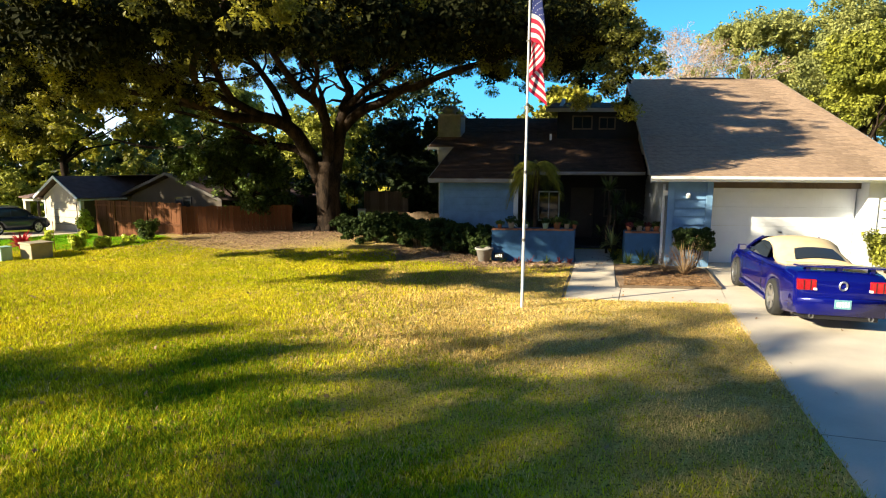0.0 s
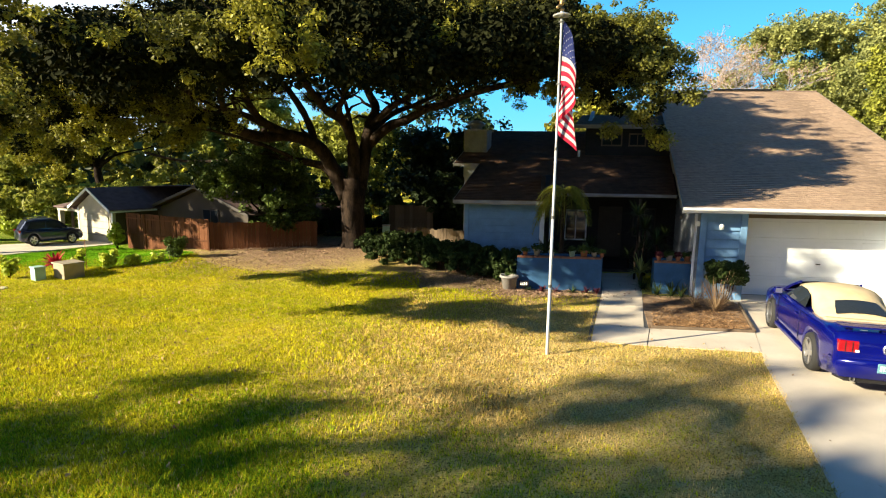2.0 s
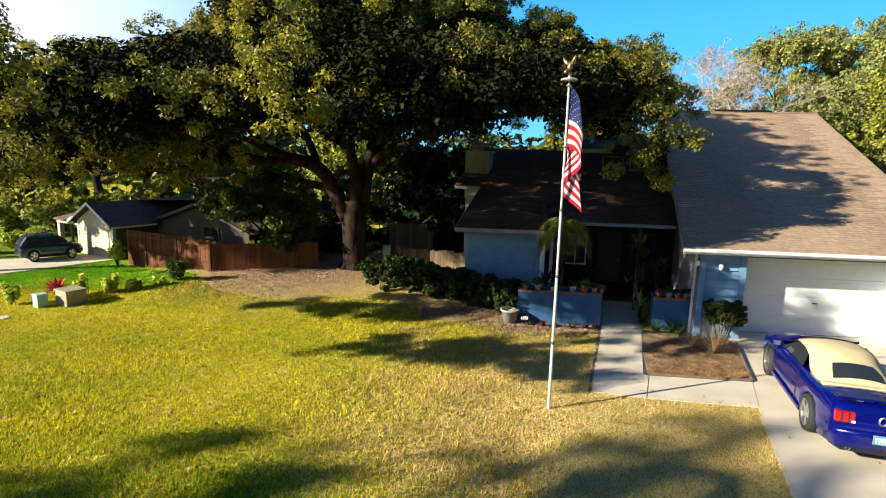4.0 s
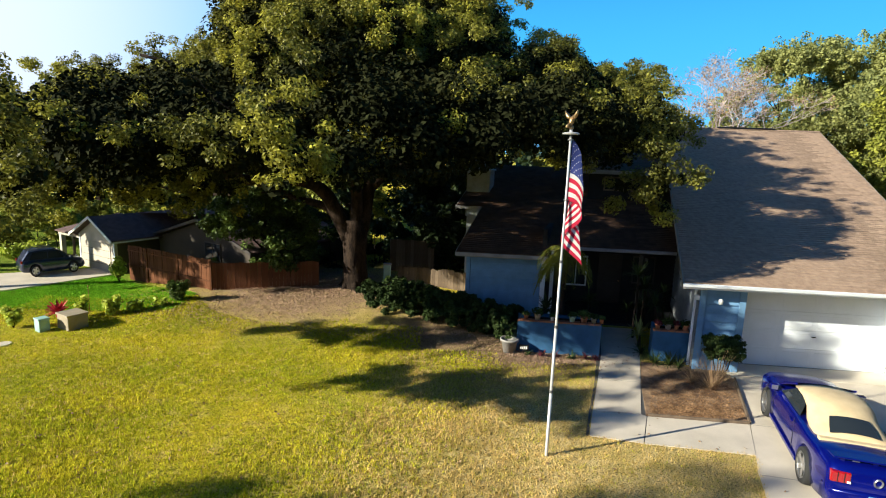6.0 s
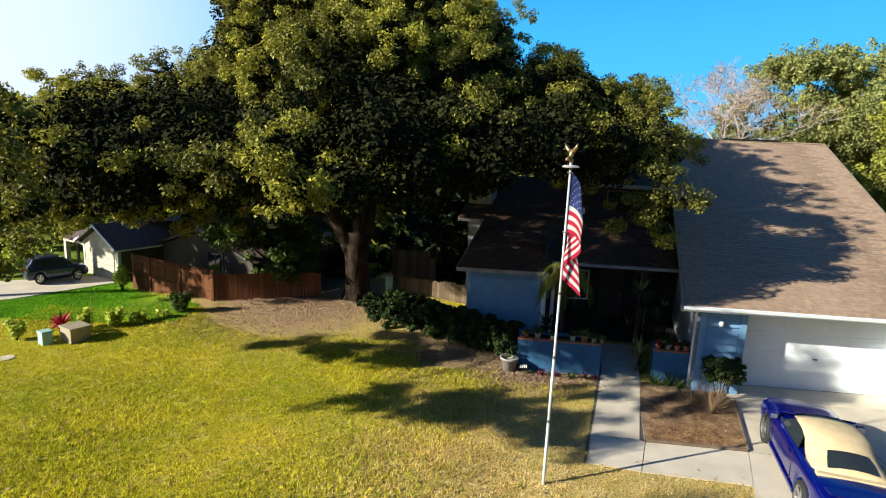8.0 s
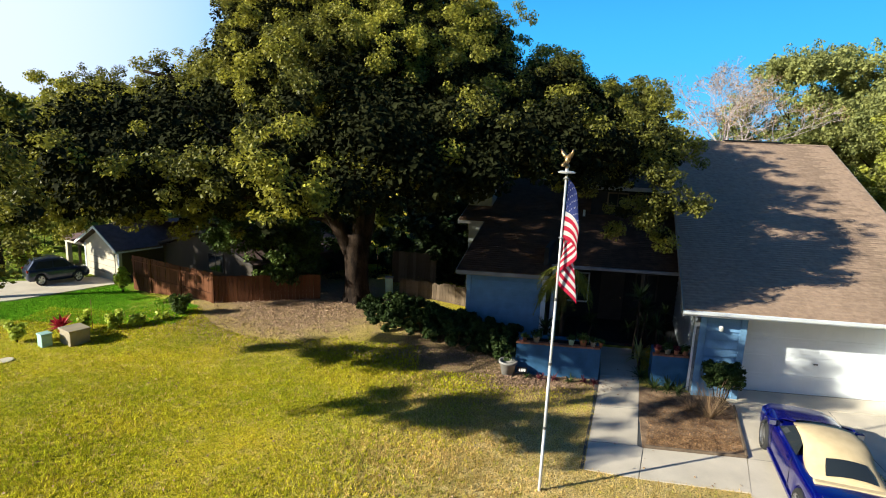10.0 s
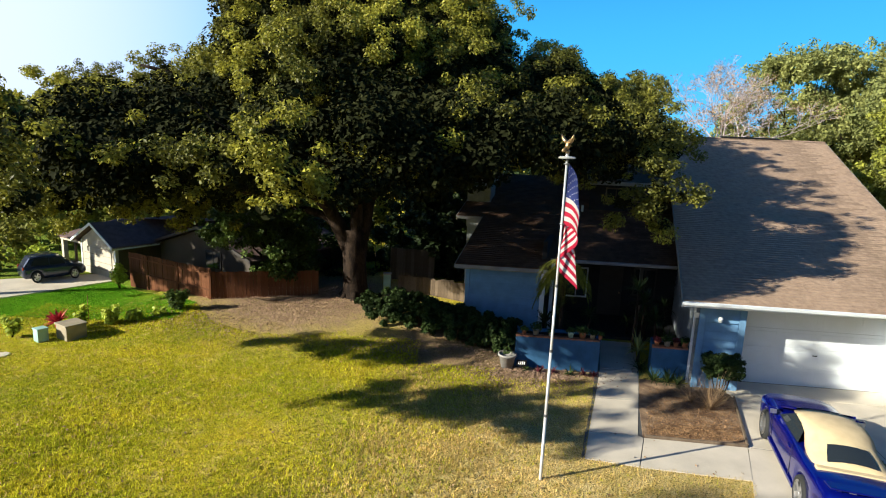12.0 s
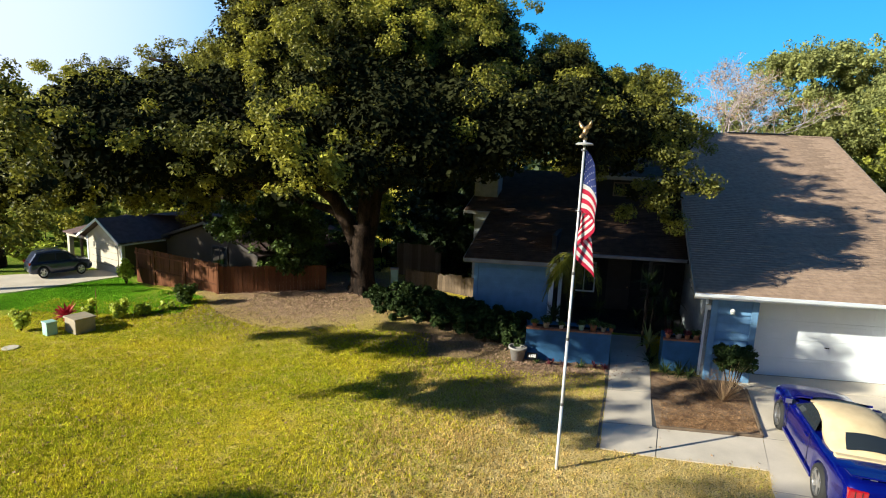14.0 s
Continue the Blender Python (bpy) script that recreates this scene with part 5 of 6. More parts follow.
def wheel(parent, x, y, r, w, mat="chrome", spokes=5, side=1):
    t = part("wheel", lathe([(r * 0.66, -w / 2), (r * 0.93, -w / 2), (r, -w * 0.32), (r, w * 0.32), (r * 0.93, w / 2), (r * 0.66, w / 2), (r * 0.62, w * 0.3), (r * 0.62, -w * 0.3), (r * 0.66, -w / 2)], 32, "x"), "rubber", parent, "black tyre with alloy rim", smooth=True)
    t.matrix_basis = pose(x, y, r)
    bm = lathe([(r * 0.58, w * 0.05), (r * 0.62, w * 0.45), (r * 0.70, w * 0.52), (r * 0.74, w * 0.46), (r * 0.64, w * 0.0)], 32, "x")
    lathe([(0, w * 0.34), (r * 0.16, w * 0.33), (r * 0.18, w * 0.2), (r * 0.2, w * 0.0), (0, 0)], 16, "x", bm)
    for k in range(spokes):
        a = 2 * math.pi * k / spokes
        c, s = math.cos(a), math.sin(a)
        p = lambda rr, tt, xx: (xx, rr * c - tt * s, rr * s + tt * c)
        q = [[p(r * 0.12, -r * 0.14, w * 0.36), p(r * 0.12, r * 0.14, w * 0.36), p(r * 0.67, r * 0.15, w * 0.44), p(r * 0.67, -r * 0.15, w * 0.44)],
             [p(r * 0.12, -r * 0.1, w * 0.05), p(r * 0.12, r * 0.1, w * 0.05), p(r * 0.65, r * 0.06, w * 0.15), p(r * 0.65, -r * 0.06, w * 0.15)]]
        v = [[bm.verts.new(k2) for k2 in f] for f in q]
        bm.faces.new(v[0])
        bm.faces.new(list(reversed(v[1])))
        for i in range(4):
            bm.faces.new((v[0][i], v[1][i], v[1][(i + 1) % 4], v[0][(i + 1) % 4]))
    rim = part("rim", bm, mat, t)
    disc = part("brake_disc", lathe([(0, 0.0), (r * 0.5, 0.0), (r * 0.5, w * 0.06), (0, w * 0.06)], 20, "x"), "black", t)
    if side < 0:
        rim.matrix_basis = disc.matrix_basis = pose(0, 0, 0, 0, 0, 180)
    return t


def convertible():
    car = thing("convertible_car", "dark blue convertible with raised tan canvas top", "car", CAR, -16.6)
    car.scale = (0.82, 1.0, 1.03)
    k = 1.07                                   # lengthwise
    tab = [(-2.42, 0.80, 0.62, 0.74, 0.86, 0.36), (-2.32, 0.88, 0.76, 0.92, 1.00, 0.28), (-1.9, 0.93, 0.80, 0.97, 1.03, 0.22), (-1.2, 0.945, 0.80, 0.96, 0.99, 0.20),
           (0.0, 0.93, 0.80, 0.93, 0.97, 0.20), (0.75, 0.93, 0.80, 0.93, 1.0, 0.20), (1.5, 0.925, 0.76, 0.86, 0.97, 0.20), (2.05, 0.88, 0.70, 0.76, 0.86, 0.22), (2.36, 0.72, 0.5, 0.62, 0.70, 0.34)]
    tab = [(a * k, *b) for a, *b in tab]
    body = part("body", car_body(tab, -2.42 * k, 2.36 * k, 60, (-1.36 * k, 1.38 * k), 0.39, 0.34), "car_blue", car, "glossy dark blue bodywork", smooth=True)
    for x, s in ((-0.84, -1), (0.84, 1)):
        for y in (-1.36 * k, 1.38 * k):
            wheel(car, x, y, 0.345, 0.24, side=s)
    part("rear_bumper", prism([(-0.78, -2.47 * k), (0.78, -2.47 * k), (0.91, -2.2 * k), (-0.91, -2.2 * k)], 0.30, 0.60, 0.04), "car_blue", car, smooth=True)
    part("diffuser", prism([(-0.68, -2.43 * k), (0.68, -2.43 * k), (0.8, -2.2 * k), (-0.8, -2.2 * k)], 0.22, 0.31, 0.02), "black", car)
    for s in (-1, 1):
        lamp = part("tail_light", box(s * 0.66 - 0.18, s * 0.66 + 0.18, -2.43 * k, -2.30 * k, 0.70, 0.89, 0.02), "lens_red", car, "red three-segment tail light")
        for j in (-1, 1):
            part("lamp_divider", box(s * 0.66 + j * 0.063 - 0.006, s * 0.66 + j * 0.063 + 0.006, -2.436 * k, -2.42 * k, 0.71, 0.88), "black", lamp)
        part("reverse_lens", box(s * 0.66 + s * -0.15 - 0.035, s * 0.66 + s * -0.15 + 0.035, -2.437 * k, -2.42 * k, 0.71, 0.75, 0.004), "lamp_white", lamp)
        part("exhaust_tip", lathe([(0.035, 0), (0.045, 0), (0.045, 0.16), (0.035, 0.16), (0.035, 0)], 16), "chrome", car).matrix_basis = pose(s * 0.55, -2.46 * k, 0.27, -90, 0, 0)
        mirror = part("wing_mirror", box(s * 1.02 - 0.1, s * 1.02 + 0.1, 0.60 * k, 0.72 * k, 0.96, 1.09, 0.03), "car_blue", car)
        part("mirror_glass", box(s * 1.02 - 0.08, s * 1.02 + 0.08, 0.593 * k, 0.60 * k, 0.975, 1.075), "chrome", mirror)
        sw = part("side_window", extruded([(s * 0.845, 0.62 * k, 0.965), (s * 0.835, -0.62 * k, 0.985), (s * 0.68, -0.50 * k, 1.26), (s * 0.66, 0.05 * k, 1.30)], (-s * 0.012, 0, 0)), "window", car)
        part("door_seam", box(s * 0.936 - 0.004, s * 0.936 + 0.004, -0.66 * k, -0.645 * k, 0.30, 0.94), "black", car)
        part("door_seam", box(s * 0.932 - 0.004, s * 0.932 + 0.004, 0.80 * k, 0.815 * k, 0.30, 0.90), "black", car)
        part("door_handle", box(s * 0.945 - 0.015, s * 0.945 + 0.015, -0.52 * k, -0.36 * k, 0.80, 0.835, 0.01), "car_blue", car)
        part("side_skirt", box(s * 0.90 - 0.04, s * 0.90 + 0.04, -0.95 * k, 0.95 * k, 0.19, 0.27, 0.015), "car_blue", car)
        part("head_light", box(s * 0.62 - 0.1, s * 0.62 + 0.1, 2.18 * k, 2.34 * k, 0.58, 0.70, 0.03), "lamp_white", car)
    wind = [[(x * w, y * k, z) for x in (-1, -0.5, 0, 0.5, 1)] for w, y, z in ((0.76, 0.98, 0.99), (0.72, 0.62, 1.16), (0.64, 0.24, 1.31))]
    wind = [[(x, y + 0.10 * (1 - (x / 0.76) ** 2), z + 0.02 * (1 - (x / 0.76) ** 2)) for x, y, z in r] for r in wind]
    part("windscreen", loft(wind, close=False), "window", car, "raked glass windscreen", smooth=True)
    for s in (-1, 1):
        part("windscreen_pillar", tube([(s * 0.77, 0.98 * k, 0.98), (s * 0.73, 0.62 * k, 1.16), (s * 0.66, 0.22 * k, 1.32)], [0.03, 0.028, 0.028], 6), "car_blue", car)
        part("wiper", tube([(s * 0.3 - 0.1, 1.08 * k, 1.0), (s * 0.3 + 0.35, 1.02 * k, 1.03)], [0.008, 0.006], 5), "black", car)
    # canvas top: bows over the cabin, sides open for the windows
    top = []
    for y, w, z, drop in ((0.30, 0.66, 1.325, 0.04), (0.0, 0.69, 1.385, 0.05), (-0.35, 0.71, 1.405, 0.06), (-0.62, 0.72, 1.395, 0.12), (-0.80, 0.75, 1.355, 0.28), (-1.05, 0.77, 1.262, 0.24), (-1.32, 0.79, 1.12, 0.13), (-1.52, 0.80, 1.02, 0.05)):
        r = []
        for i in range(-6, 7):
            f = i / 6
            r.append((w * math.sin(f * math.pi / 2) ** 1 if True else 0, y * k, z - (1 - math.cos(f * math.pi / 2)) * (0.06 + drop)))
        top.append(r)
    cv = loft(top, close=False)
    ob = part("canvas_top", cv, "canvas", car, "tan canvas soft top", smooth=True)
    sol = ob.modifiers.new("thick", "SOLIDIFY")
    sol.thickness = 0.018
    rwn = [[(x * w, y * k, z) for x in (-1, -0.5, 0, 0.5, 1)] for w, y, z in ((0.40, -1.02, 1.262), (0.46, -1.20, 1.195), (0.50, -1.38, 1.112))]
    rwn = [[(x, y, z - 0.05 * (x / 0.52) ** 2 + 0.012) for x, y, z in r] for r in rwn]
    part("rear_window", loft(rwn, close=False), "window", ob, "dark rear window", smooth=True)
    part("top_boot", box(-0.78, 0.78, -1.60 * k, -1.47 * k, 0.985, 1.045, 0.02), "canvas", car)
    sp = part("rear_spoiler", prism([(-0.80, -2.33 * k), (0.80, -2.33 * k), (0.84, -2.12 * k), (-0.84, -2.12 * k)], 1.085, 1.107, 0.010), "car_blue", car)
    for x in (-0.6, 0.0, 0.6):
        part("spoiler_foot", box(x - 0.05, x + 0.05, -2.25 * k, -2.15 * k, 1.0, 1.086, 0.01), "car_blue", sp)
    part("emblem", lathe([(0.052, 0.0), (0.085, 0.0), (0.088, 0.014), (0.075, 0.024), (0.058, 0.014), (0.052, 0.0)], 24), "chrome", car, "round chrome emblem").matrix_basis = pose(0, -2.425 * k, 0.80, 97, 0, 0)
    pl = part("number_plate", box(-0.155, 0.155, -2.485 * k, -2.472 * k, 0.42, 0.575, 0.004), "plate", car, "teal plate with plain pale bars")
    for i in range(5):
        part("plate_bar", box(-0.115 + i * 0.05, -0.085 + i * 0.05, -2.489 * k, -2.484 * k, 0.455, 0.54), "lamp_white", pl)
    part("badge_bar", box(-0.43, -0.30, -2.27 * k, -2.255 * k, 1.035, 1.045), "chrome", car)
    for x in (-0.36, 0.36):
        seat = part("seat", box(x - 0.24, x + 0.24, -0.45, 0.1, 0.4, 0.62, 0.06), "interior", car)
        b = part("seat_back", box(x - 0.23, x + 0.23, -0.62, -0.46, 0.55, 1.12, 0.06), "interior", seat)
        part("head_rest", box(x - 0.13, x + 0.13, -0.64, -0.54, 1.13, 1.26, 0.04), "interior", seat)
    part("dashboard", box(-0.72, 0.72, 0.55, 0.95, 0.7, 0.98, 0.04), "black", car)
    return car


convertible()


# ---- neighbour house, drive, fence ----
NB = (-15.15, 23.05, 0.0)
nb = thing("neighbour_house", "low cream and tan house with grey shingle roof", "house", NB, -30.0)
GX, WX = -1.5, 3.3                # ridge lines of the garage gable and of the wing
part("gable_wall", extruded([(-3.0, 0, -0.2), (0, 0, -0.2), (0, 0, 1.55), (GX, 0, 2.32), (-3.0, 0, 1.55)], (0, 0.12, 0)), "cream", nb)
gp = part("garage_panel", box(-2.65, -0.35, -0.03, 0.0, 0.0, 1.28, 0.006), "cream", nb)
for z in (0.32, 0.64, 0.96):
    part("panel_joint", box(-2.65, -0.35, -0.034, -0.03, z, z + 0.012), "tan_wall", gp)
for x in (-3.0, -0.1):
    part("corner_trim", box(x, x + 0.1, -0.025, 0.0, -0.1, 1.5), "white", nb)
part("side_wall", box(-0.12, 0.0, 0.12, 6.0, -0.2, 1.5), "tan_wall", nb)
part("back_wall", box(-3.0, -2.88, 0.12, 6.0, -0.2, 1.5), "tan_wall", nb)
part("wing_wall", extruded([(0.0, 2.1, -0.2), (6.4, 2.1, -0.2), (6.4, 2.1, 1.5), (WX, 2.1, 2.5), (0.2, 2.1, 1.56), (0.0, 2.1, 1.5)], (0, 0.12, 0)), "tan_wall", nb)
part("wing_side", box(6.28, 6.4, 2.22, 8.0, -0.2, 1.5), "tan_wall", nb)
for s in (-1, 1):
    part("roof", extruded([(GX, -0.3, 2.42), (GX, 6.2, 2.42), (GX + s * 1.78, 6.2, 1.48), (GX + s * 1.78, -0.3, 1.48)], (0, 0, 0.06)), "roof_grey", nb)
    part("rake_board", extruded([(GX, -0.32, 2.37), (GX, -0.32, 2.49), (GX + s * 1.8, -0.32, 1.55), (GX + s * 1.8, -0.32, 1.43)], (0, 0.03, 0)), "white", nb)
    part("wing_roof", extruded([(WX, 1.8, 2.58), (WX, 8.0, 2.58), (WX + s * 3.5, 8.0, 1.52), (WX + s * 3.5, 1.8, 1.52)], (0, 0, 0.06)), "roof_grey", nb)
    part("rake_board", extruded([(WX, 1.77, 2.54), (WX, 1.77, 2.67), (WX + s * 3.52, 1.77, 1.60), (WX + s * 3.52, 1.77, 1.47)], (0, 0.03, 0)), "dark_wood", nb)
part("ridge_roof", extruded([(GX, 2.0, 2.47), (WX, 4.4, 2.62), (WX, 8.0, 2.62), (GX, 8.0, 2.47)], (0, 0, 0.02)), "roof_grey", nb)
part("eave_board", box(0.25, 0.28, -0.3, 1.9, 1.42, 1.52), "white", nb)
w = part("window", box(3.5, 4.5, 2.06, 2.1, 0.85, 1.6), "window", nb)
for b in ((3.46, 3.5, 0.81, 1.64), (4.5, 4.54, 0.81, 1.64), (3.5, 4.5, 0.81, 0.85), (3.5, 4.5, 1.6, 1.64), (3.98, 4.02, 0.85, 1.6)):
    part("window_frame", box(b[0], b[1], 2.05, 2.1, b[2], b[3]), "dark_wood", w)
part("entry_wall", box(-4.9, -3.0, 1.2, 1.32, -0.2, 1.45), "tan_wall", nb)
part("entry_roof", extruded([(-5.1, -0.1, 1.42), (-3.0, -0.1, 1.42), (-3.0, 3.0, 2.0), (-5.1, 3.0, 2.0)], (0, 0, 0.06)), "roof_grey", nb)
part("entry_beam", box(-5.0, -3.0, 0.0, 0.1, 1.28, 1.42), "cream", nb)
part("entry_post", box(-4.95, -4.73, 0.0, 0.2, -0.1, 1.28, 0.01), "cream", nb)
part("entry_post", box(-3.75, -3.65, 0.02, 0.12, -0.1, 1.28, 0.01), "fence_grey", nb)
part("entry_door", box(-3.6, -3.15, 1.16, 1.2, 0.0, 1.2), "dark_wood", nb)

nd = part("neighbour_drive", prism([(-15.1, 22.95), (-16.1, 24.2), (-19.6, 22.2), (-40.0, 6.0), (-38.0, 3.0), (-17.4, 19.7)], -0.1, 0.03), "concrete")
tagged(nd, "pale concrete drive of the neighbour house", "driveway", kind="structure")


def board_fence(label, mat, a, b, top, step=0.14, thick=0.018, ragged=0.02, seed=1, rail=True):
    """Upright boards from a to b, with rails and posts behind."""
    rnd = random.Random(seed)
    f = thing("fence", label, "fence")
    a, b = Vector(a), Vector(b)
    n = int((b - a).length / step)
    d = (b - a).normalized()
    me = None
    for i in range(n):
        p = a + d * (i * step)
        z = gz(p.x, p.y) - 0.05
        o = part("board", box(0.003, step - 0.004, -thick / 2, thick / 2, 0.0, 1.0) if me is None else me, mat, f)
        me = o.data
        o.matrix_basis = pose(p.x, p.y, z, rnd.uniform(-0.8, 0.8), 0, math.degrees(math.atan2(d.y, d.x))) @ Matrix.Diagonal((1, 1, top - z + rnd.uniform(-ragged, ragged), 1))
    nrm = Vector((-d.y, d.x)) * 0.04
    for i in range(0, n + 1, 14):
        p = a + d * (i * step)
        z = gz(p.x, p.y)
        part("post", box(p.x + nrm.x - 0.035, p.x + nrm.x + 0.035, p.y + nrm.y - 0.035, p.y + nrm.y + 0.035, z - 0.2, top - 0.02), mat, f)
    for h in (0.25, 0.8) if rail else ():
        z = gz(a.x, a.y) + h * (top - gz(a.x, a.y))
        part("rail", extruded([(a.x + nrm.x * 0.4, a.y + nrm.y * 0.4, z), (b.x + nrm.x * 0.4, b.y + nrm.y * 0.4, z), (b.x + nrm.x * 0.4, b.y + nrm.y * 0.4, z + 0.06), (a.x + nrm.x * 0.4, a.y + nrm.y * 0.4, z + 0.06)], (nrm.x * 0.8, nrm.y * 0.8, 0)), mat, f)
    return f


board_fence("reddish stained board fence beside the lawn", "fence", (-9.45, 19.95), (-14.1, 22.3), 1.50)
board_fence("reddish stained board fence in deep shade", "fence", (-9.42, 19.95), (-5.5, 21.1), 1.38, seed=2)
board_fence("weathered grey picket fence beside the house", "fence_grey", (-2.4, 22.5), (0.85, 21.5), 1.05, ragged=0.05, seed=3)
board_fence("weathered tall fence panel behind the pickets", "fence_grey", (-3.0, 24.6), (-0.9, 24.2), 1.85, seed=4)
ub = thing("utility_post", "pale grey utility pedestal by the fence", "utility box", (-2.85, 22.2, 0.34))
part("body", box(-0.15, 0.15, -0.12, 0.12, -0.1, 0.78, 0.02), "box_green", ub)
part("cap", box(-0.17, 0.17, -0.14, 0.14, 0.78, 0.84, 0.015), "pot_grey", ub)

# ---- parked car by the neighbour house ----
def parked_suv():
    car = thing("suv_car", "grey-blue sport utility car parked on a drive", "car", (-17.85, 22.72, 0.03), -40.5)
    car.scale = (0.62, 0.50, 0.69)
    tab = [(-2.35, 0.72, 0.6, 0.78, 0.9, 0.42), (-2.2, 0.88, 0.74, 0.95, 1.02, 0.32), (-1.2, 0.92, 0.8, 1.0, 1.05, 0.26), (0.6, 0.92, 0.8, 0.98, 1.03, 0.26), (1.3, 0.91, 0.76, 0.92, 1.02, 0.26), (2.1, 0.86, 0.66, 0.80, 0.92, 0.3), (2.35, 0.7, 0.5, 0.66, 0.74, 0.42)]
    part("body", car_body(tab, -2.35, 2.35, 44, (-1.38, 1.42), 0.43, 0.37), "suv", car, smooth=True)
    for x, s in ((-0.83, -1), (0.83, 1)):
        for y in (-1.38, 1.42):
            wheel(car, x, y, 0.37, 0.24, side=s)
    cab = [[(x * w, y, z) for x, z in ((-1.0, z0), (-0.86, z1 - 0.05), (-0.6, z1), (0.6, z1), (0.86, z1 - 0.05), (1.0, z0))] for y, w, z0, z1 in ((-2.2, 0.76, 1.0, 1.06), (-1.75, 0.8, 1.0, 1.58), (-0.9, 0.82, 1.0, 1.68), (0.0, 0.82, 1.0, 1.67), (0.55, 0.8, 1.0, 1.52), (1.25, 0.76, 1.0, 1.06))]
    cb = part("cabin", loft(cab), "suv", car, smooth=False)
    for s in (-1, 1):
        part("side_window", extruded([(s * 0.80, -1.75, 1.08), (s * 0.80, -0.45, 1.08), (s * 0.745, -0.45, 1.50), (s * 0.745, -1.45, 1.50)], (s * 0.02, 0, 0)), "window", cb)
        part("side_window", extruded([(s * 0.80, -0.38, 1.08), (s * 0.80, 0.78, 1.08), (s * 0.745, 0.35, 1.48), (s * 0.745, -0.38, 1.50)], (s * 0.02, 0, 0)), "window", cb)
        part("tail_light", box(s * 0.72 - 0.09, s * 0.72 + 0.09, -2.33, -2.2, 0.85, 1.02, 0.02), "lens_red", car)
        part("roof_rail", tube([(s * 0.62, -1.6, 1.67), (s * 0.62, -0.8, 1.72), (s * 0.62, 0.2, 1.69)], [0.02, 0.02, 0.02], 6), "chrome", car)
        part("wing_mirror", box(s * 0.98 - 0.08, s * 0.98 + 0.08, 0.72, 0.84, 1.02, 1.14, 0.03), "suv", car)
    part("windscreen", extruded([(-0.68, 1.22, 1.09), (0.68, 1.22, 1.09), (0.6, 0.6, 1.50), (-0.6, 0.6, 1.50)], (0, 0.02, 0.02)), "window", cb)


parked_suv()

# ---- utility boxes and young shrubs at the lawn's edge ----
tb = thing("utility_box", "weathered tan concrete utility box on the lawn", "utility box", (-12.15, 15.85, 0.0), -30)
part("body", box(-0.34, 0.34, -0.30, 0.30, -0.1, 0.46, 0.02), "box_tan", tb)
part("lid", box(-0.37, 0.37, -0.33, 0.33, 0.46, 0.52, 0.012), "box_tan", tb)
g2 = thing("utility_box", "small pale green utility pedestal on the lawn", "utility box", (-12.85, 15.45, 0.0), -30)
part("body", box(-0.16, 0.16, -0.15, 0.15, -0.1, 0.38, 0.015), "box_green", g2)
part("lid", box(-0.175, 0.175, -0.165, 0.165, 0.38, 0.43, 0.012), "box_green", g2)
mh = part("manhole_cover", lathe([(0, 0.02), (0.2, 0.02), (0.22, 0.01), (0.22, -0.05)], 24), "concrete", None)
mh.matrix_basis = pose(-13.1, 14.2, 0.0)
tagged(mh, "round pale utility cover in the grass", "cover")
mk = thing("marker_stake", "thin orange-tan marker stake in the grass", "stake", (-12.5, 17.2, 0))
part("stake", tube([(0, 0, -0.1), (0, 0, 1.05)], [0.012, 0.01], 6), "terracotta", mk)


def shrub(name, label, at, height, width, leaf, count, size, seed, stems=6, category="shrub", low=0.15):
    rnd, rng = random.Random(seed), np.random.default_rng(seed)
    s = thing(name, label, category, at)
    cs, rs = [], []
    bm = bmesh.new()
    for i in range(stems):
        t = 2 * math.pi * i / stems + rnd.uniform(-0.3, 0.3)
        e = (width * 0.5 * rnd.uniform(0.4, 0.9) * math.cos(t), width * 0.5 * rnd.uniform(0.4, 0.9) * math.sin(t), height * rnd.uniform(0.6, 0.95))
        tube([(0, 0, -0.05), (e[0] * 0.4, e[1] * 0.4, e[2] * 0.5), e], [0.014, 0.01, 0.004], 5, bm)
        for j in range(4):
            f = rnd.uniform(0.35, 1.0)
            cs.append((e[0] * f, e[1] * f, max(low * height, e[2] * f)))
            rs.append(width * rnd.uniform(0.14, 0.26))
    part("stems", bm, "bark", s)
    part("foliage", leaf_mesh("foliage", cs, rs, count, size, rng, flat=0.4), leaf, s)
    return s


for k, (x, y, h, w) in enumerate(((-12.6, 16.95, 0.66, 0.5), (-11.65, 17.1, 0.66, 0.55), (-11.0, 17.45, 0.5, 0.5), (-10.45, 17.9, 0.48, 0.45), (-13.9, 15.6, 0.66, 0.55))):
    tagged(shrub("young_shrub", "young lime-green shrub at the lawn's edge", (x, y, 0), h * 1.1, w * 1.05, "lime", 420, 0.09, 50 + k, stems=8), group="young shrubs along the lawn's edge")
shrub("shrub", "dark green shrub beside the fence", (-10.1, 18.6, 0.1), 0.95, 0.85, "laurel", 1300, 0.07, 60)
shrub("shrub", "tall weedy shrub at the end of the fence", (-14.2, 21.7, 0.0), 1.25, 0.8, "lime", 900, 0.08, 61)
shrub("shrub", "bright yellow-green shrub near the neighbour house", (-21.5, 25.5, 0), 0.8, 2.0, "lime", 900, 0.12, 63)


